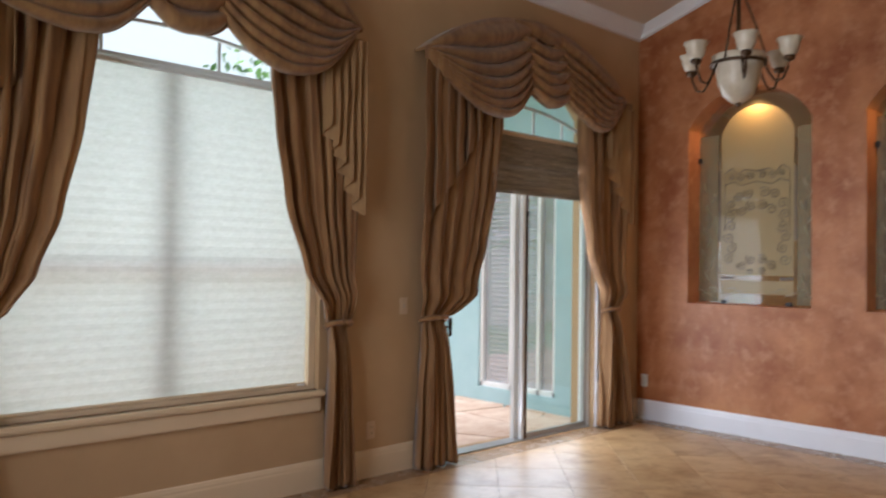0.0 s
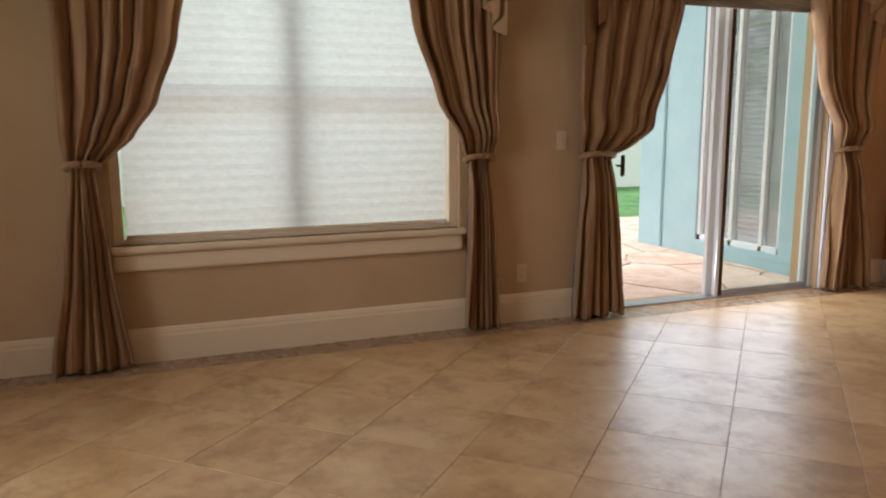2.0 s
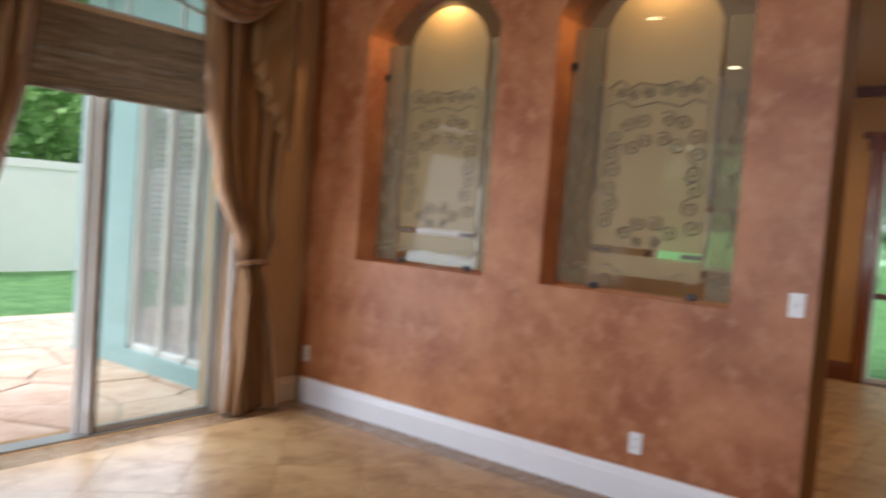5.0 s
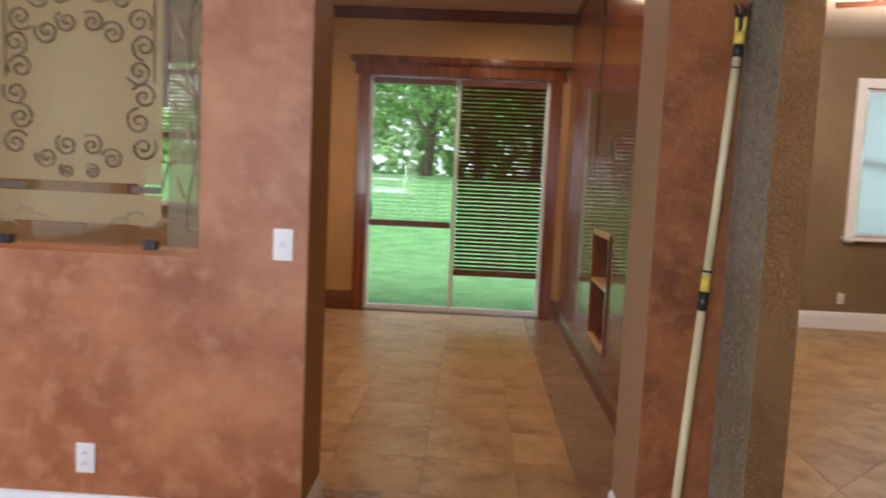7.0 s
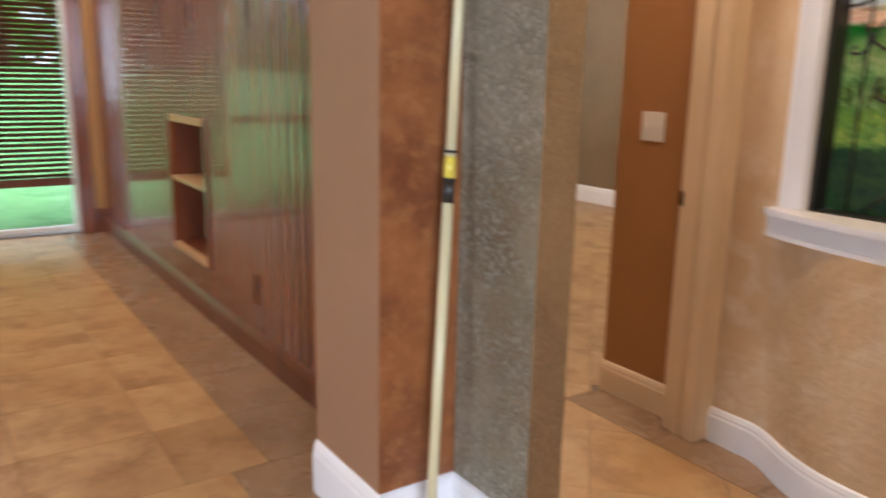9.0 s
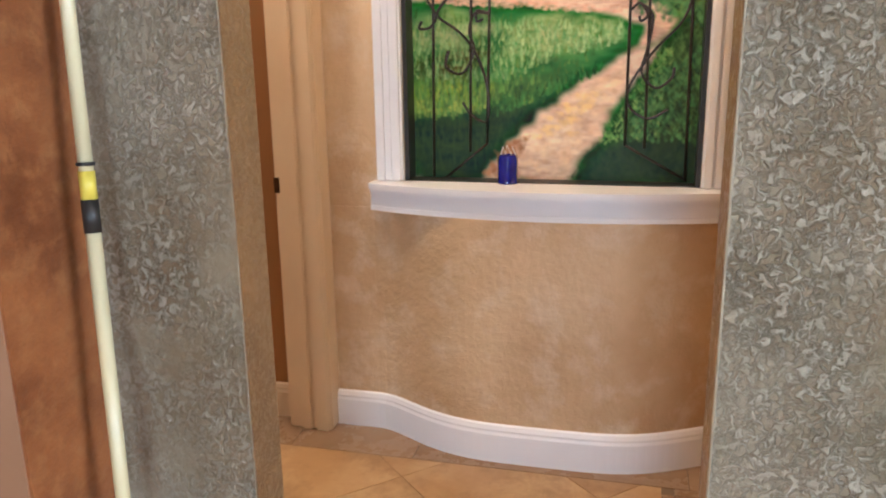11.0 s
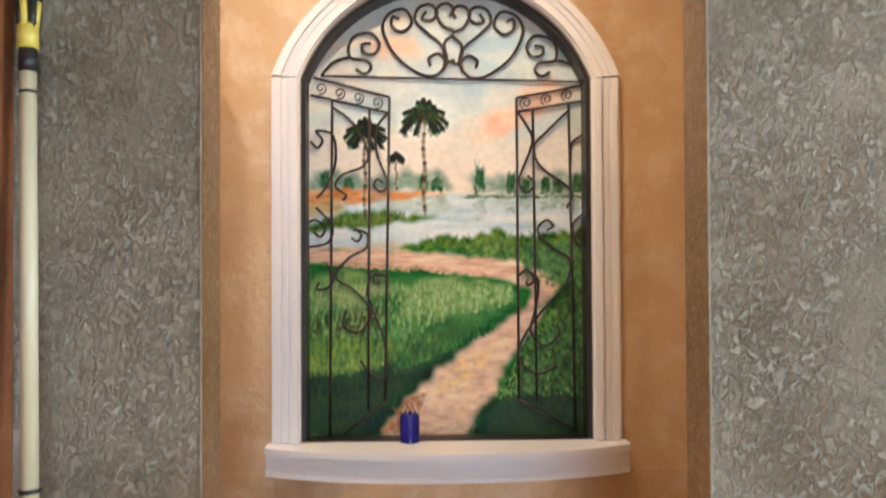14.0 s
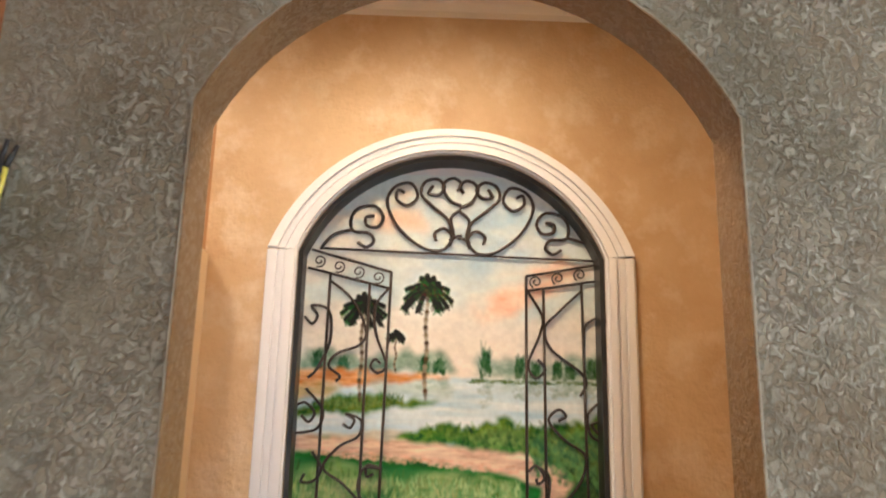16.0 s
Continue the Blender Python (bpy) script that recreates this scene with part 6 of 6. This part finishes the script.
# house wing across the patio
wing = thing("house_wing", (0, 0, 0), "turquoise stucco house wing with sliding windows", "house")
part("wall", slab("y", -0.36, -0.16, rect(-2.60, -0.26, -0.06, 3.2), [rect(-1.74, -0.70, 0.12, 2.40)]), "turquoise", wing)
part("end_wall", block(-2.60, -2.40, -0.158, 4.0, -0.06, 3.2), "turquoise", wing)
part("pilaster", block(-2.62, -2.24, -0.385, -0.362, -0.05, 3.2), "turquoise", wing, bevel=0.01)
part("roof", block(-2.8, -0.26, -0.6, 4.2, 3.2, 3.35), "fence", wing)
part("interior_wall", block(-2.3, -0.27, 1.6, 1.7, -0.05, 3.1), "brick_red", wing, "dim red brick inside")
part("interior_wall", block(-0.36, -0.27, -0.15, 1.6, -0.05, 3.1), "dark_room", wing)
wn1 = part("window", block(-1.74, -0.70, -0.33, -0.20, 0.09, 0.12), "white_metal", wing)
for x in (-1.72, -1.30, -0.93, -0.72):
    part("frame", block(x - 0.022, x + 0.022, -0.34, -0.26, 0.12, 2.40), "white_metal", wn1, bevel=0.004)
part("frame", block(-1.74, -0.70, -0.34, -0.26, 0.12, 0.17), "white_metal", wn1, bevel=0.004)
pn = part("pane", block(-1.72, -0.72, -0.30, -0.294, 0.17, 2.40), "porch_glass", wn1)
pn.visible_shadow = False
lv = None
for k in range(44):
    if lv is None:
        lv = part("louver", block(-1.69, -1.0, -0.016, 0.016, -0.001, 0.001), "louver_gray", wn1, "dim gray louvered blind")
        o = lv
    else:
        o = new("louver", lv.data)
        o.parent = wn1
    o.matrix_local = pose(0, -0.22, 0.2 + 0.05 * k, 55)

fence = thing("garden_fence", (0, 0, 0), "white vinyl privacy fence behind the lawn", "fence")
post = panel_mesh = rail_mesh = None
for k in range(16):
    y = -12 + 2.2 * k
    if post is None:
        post = part("post", block(-0.06, 0.06, -0.06, 0.06, -0.1, 1.98), "fence", fence, bevel=0.006)
        panel_mesh = part("fence_panel", block(-0.02, 0.02, 0.06, 2.14, 0.02, 1.82), "fence", fence)
        rail_mesh = part("rail", block(-0.035, 0.035, 0.06, 2.14, 1.72, 1.86), "fence", fence, bevel=0.006)
        trio = (post, panel_mesh, rail_mesh)
    else:
        trio = []
        for src in (post, panel_mesh, rail_mesh):
            o = new(src.name.split(".")[0], src.data)
            o.parent = fence
            trio.append(o)
    for o in trio:
        o.location = (-8.75, y, -0.05)


def rise(y):
    """Height of the lawn."""
    k = min(1, max(0, (y - 8) / 20))
    return -0.09 + 1.5 * k * k * (3 - 2 * k)


def tree(x, y, h, crown_r, seed, label):
    rnd = random.Random(seed)
    t = thing("tree", (x, y, rise(y) - 0.1), label, "tree", "garden trees")
    bm = bmesh.new()
    tube([(0.1 * math.sin(i + seed), 0.1 * math.cos(i), h * 0.5 * i / 7) for i in range(8)], lambda k: 0.04 * h * (1 - 0.65 * k) * 0.6 + 0.02, 9, bm)
    tips = []
    for q in range(9):
        a, z = rnd.uniform(0, 6.28), h * rnd.uniform(0.14, 0.48)
        l = crown_r * rnd.uniform(0.5, 0.9)
        e = (l * math.cos(a), l * math.sin(a), z + h * rnd.uniform(0.1, 0.3))
        tube([(0, 0, z), (e[0] * 0.5, e[1] * 0.5, z + (e[2] - z) * 0.65), e], lambda k: 0.012 * h * (1 - 0.8 * k), 6, bm)
        tips.append(e)
    part("trunk", bm, "bark", t)
    verts, faces = [], []
    blobs = [(0, 0, h * 0.6, crown_r * 0.8)] + [(e[0], e[1], e[2], crown_r * rnd.uniform(0.32, 0.55)) for e in tips]
    for bx, by, bz, br in blobs:
        for _ in range(int(900 * (br / crown_r) ** 1.2) + 60):
            d = Vector((rnd.gauss(0, 1), rnd.gauss(0, 1), rnd.gauss(0, 0.75))).normalized() * br * rnd.uniform(0.55, 1.08)
            c = Vector((bx, by, bz)) + d
            s = rnd.uniform(0.06, 0.15) * (h / 5) ** 0.5
            a = Vector((rnd.uniform(-1, 1), rnd.uniform(-1, 1), rnd.uniform(-1, 1))).normalized()
            b = a.cross(Vector((rnd.uniform(-1, 1), rnd.uniform(-1, 1), rnd.uniform(-1, 1)))).normalized()
            i = len(verts)
            verts += [c - a * s, c + b * s * 0.5, c + a * s, c - b * s * 0.5]
            faces.append((i, i + 1, i + 2, i + 3))
    me = bpy.data.meshes.new("crown")
    me.from_pydata([tuple(v) for v in verts], [], faces)
    me.materials.append(M["leaf"])
    o = new("crown", me)
    o.parent = t
    return t


for n, (x, y, h, r) in enumerate(((-13, 1.0, 6.5, 2.6), (-15, 5.2, 9.6, 3.0), (-12, 8.0, 6.0, 2.6), (-14, -4.0, 5.6, 2.4), (-17, -1.5, 7.0, 3.0), (-11.5, 4.0, 4.2, 1.7), (-16, 12.0, 8.0, 3.2))):
    tree(x, y, h, r, 100 + n, "leafy green garden tree behind the fence")
for n, (x, y, h, r) in enumerate(((2.2, 27, 9.0, 4.2), (6.5, 30, 10, 4.6), (-2.5, 30, 10, 4.6), (11.5, 29, 9, 4.2), (4.2, 36, 12, 5.5), (-8, 33, 11, 5.0), (16, 34, 11, 5.0))):
    tree(x, y, h, r, 200 + n, "broad green tree at the edge of the lawn")
rnd = random.Random(5)
verts, faces = [], []
for _ in range(32000):
    a, r = rnd.uniform(0, 2 * math.pi), rnd.uniform(38, 60)
    c = Vector((r * math.cos(a), r * math.sin(a), 0.3 + 10 * rnd.random() ** 1.2 * (0.7 + 0.3 * math.sin(9 * a) * math.sin(4.3 * a))))
    s = rnd.uniform(0.3, 0.7)
    p = Vector((rnd.uniform(-1, 1), rnd.uniform(-1, 1), rnd.uniform(-1, 1))).normalized()
    q = p.cross(Vector((rnd.uniform(-1, 1), rnd.uniform(-1, 1), rnd.uniform(-1, 1)))).normalized()
    i = len(verts)
    verts += [tuple(c - p * s), tuple(c + q * s * 0.6), tuple(c + p * s), tuple(c - q * s * 0.6)]
    faces.append((i, i + 1, i + 2, i + 3))
me = bpy.data.meshes.new("woodland")
me.from_pydata(verts, [], faces)
me.materials.append(M["leaf"])
tagged(new("woodland", me), "distant green woodland round the lawn", "woods", kind="stuff")

# ---- floor tiles ----
floor = bpy.data.objects["floor"]
P = 0.462
joined = {"tile": bmesh.new(), "tile_dark": bmesh.new()}


def lay(poly, material, near, cache={}):
    poly = inset_poly(poly, 0.0013)
    if len(poly) < 3:
        return
    area2 = sum(p[0] * q[1] - q[0] * p[1] for p, q in zip(poly, poly[1:] + poly[:1]))
    if area2 < 0.006:
        return
    cx, cy = sum(p[0] for p in poly) / len(poly), sum(p[1] for p in poly) / len(poly)
    shape = [(p[0] - cx, p[1] - cy) for p in poly]
    key = (material, tuple((round(a, 3), round(b, 3)) for a, b in shape))
    if key not in cache:
        bm = piece(shape, -0.014, 0.0, 0.0008)
        if bm is None:
            return
        me = bpy.data.meshes.new("tile")
        bm.to_mesh(me)
        bm.free()
        me.materials.append(M[material])
        cache[key] = me
    if near:
        o = new("tile", cache[key])
        o.parent = floor
        o.location = (cx, cy, 0)
    else:
        b = joined[material]
        n0 = len(b.verts)
        b.from_mesh(cache[key])
        b.verts.ensure_lookup_table()
        for v in b.verts[n0:]:
            v.co.x += cx
            v.co.y += cy


def clip_rect(poly, x0, x1, y0, y1):
    for a, b, c in ((-1, 0, -x0), (1, 0, x1), (0, -1, -y0), (0, 1, y1)):
        poly = clipped(poly, a, b, c)
        if len(poly) < 3:
            return []
    return poly


def diagonal(x0, x1, y0, y1, u0, v0, near):
    r = math.sqrt(0.5)
    for i in range(-40, 41):
        for j in range(-40, 41):
            ua, va = u0 + P * i, v0 + P * j
            quad = [((u + v) * r, (u - v) * r) for u, v in ((ua, va), (ua, va + P), (ua + P, va + P), (ua + P, va))]
            quad = quad if sum(p[0] * q[1] - q[0] * p[1] for p, q in zip(quad, quad[1:] + quad[:1])) > 0 else quad[::-1]
            q = clip_rect(quad, x0, x1, y0, y1)
            if len(q) > 2:
                lay(q, "tile", near(sum(p[1] for p in q) / len(q)))


def straight(x0, x1, y0, y1, gx, gy, material, near, px=P, py=P):
    for i in range(-30, 31):
        for j in range(-30, 31):
            xa, ya = gx + px * i, gy + py * j
            q = clip_rect([(xa, ya), (xa + px, ya), (xa + px, ya + py), (xa, ya + py)], x0, x1, y0, y1)
            if len(q) > 2:
                lay(q, material, near)


B = 0.20
diagonal(B, 4.985 - B, BACK, -B, -0.005, 2.85, lambda y: y > -6.2)
straight(0.0, B, -6.5, -B, 0, 0, "tile_dark", True, B)
straight(0.0, B, BACK, -6.5, 0, 0, "tile_dark", False, B)
straight(0.0, 3.6, -B, 0.0, 0, -B, "tile_dark", True, P, B)
straight(4.985 - B, 4.985, BACK, -B, 4.985 - B, 0, "tile_dark", False, B)
straight(3.6, 4.985, -B, 0.15, 3.905 - P / 2, 0.15 - P, "tile", True)
straight(3.74, 4.52, 0.15, 0.61, 3.905 - P / 2, 0.15, "tile", True)
straight(3.4, 3.74, 0.15, 0.61, 3.28, 0.15, "tile_dark", True)
straight(4.52, 5.0, 0.15, 0.61, 4.52, 0.15, "tile_dark", True)
straight(3.2, 4.66, 0.61, 5.2, 3.905, 0.61, "tile", True)
straight(4.66, 5.0, 0.61, 5.2, 4.66, 0.61, "tile_dark", True)
straight(0.0, 3.2, 0.35, 5.2, 3.905, 0.61, "tile", False)
straight(2.97, 4.81, 5.2, 5.4, 2.97, 5.2, "tile", False)
straight(-0.25, 0.0, -2.56, -0.68, -0.25, -2.56, "tile", True)
diagonal(4.985, 5.95, -1.30, 1.6, 0.10, 2.60, lambda y: True)
straight(5.95, 6.20, -1.8, 0.47, 5.95, 0, "tile_dark", True)
straight(4.985, 5.95, -1.8, -1.30, 4.985, -1.8, "tile_dark", True)
diagonal(5.95, 9.95, 0.47, 5.55, 0.10, 2.60, lambda y: False)
diagonal(5.12, 5.95, 1.6, 5.55, 0.10, 2.60, lambda y: False)
for name, bm in joined.items():
    o = part("tile_field", bm, name, floor)
    o["kind"] = "stuff"
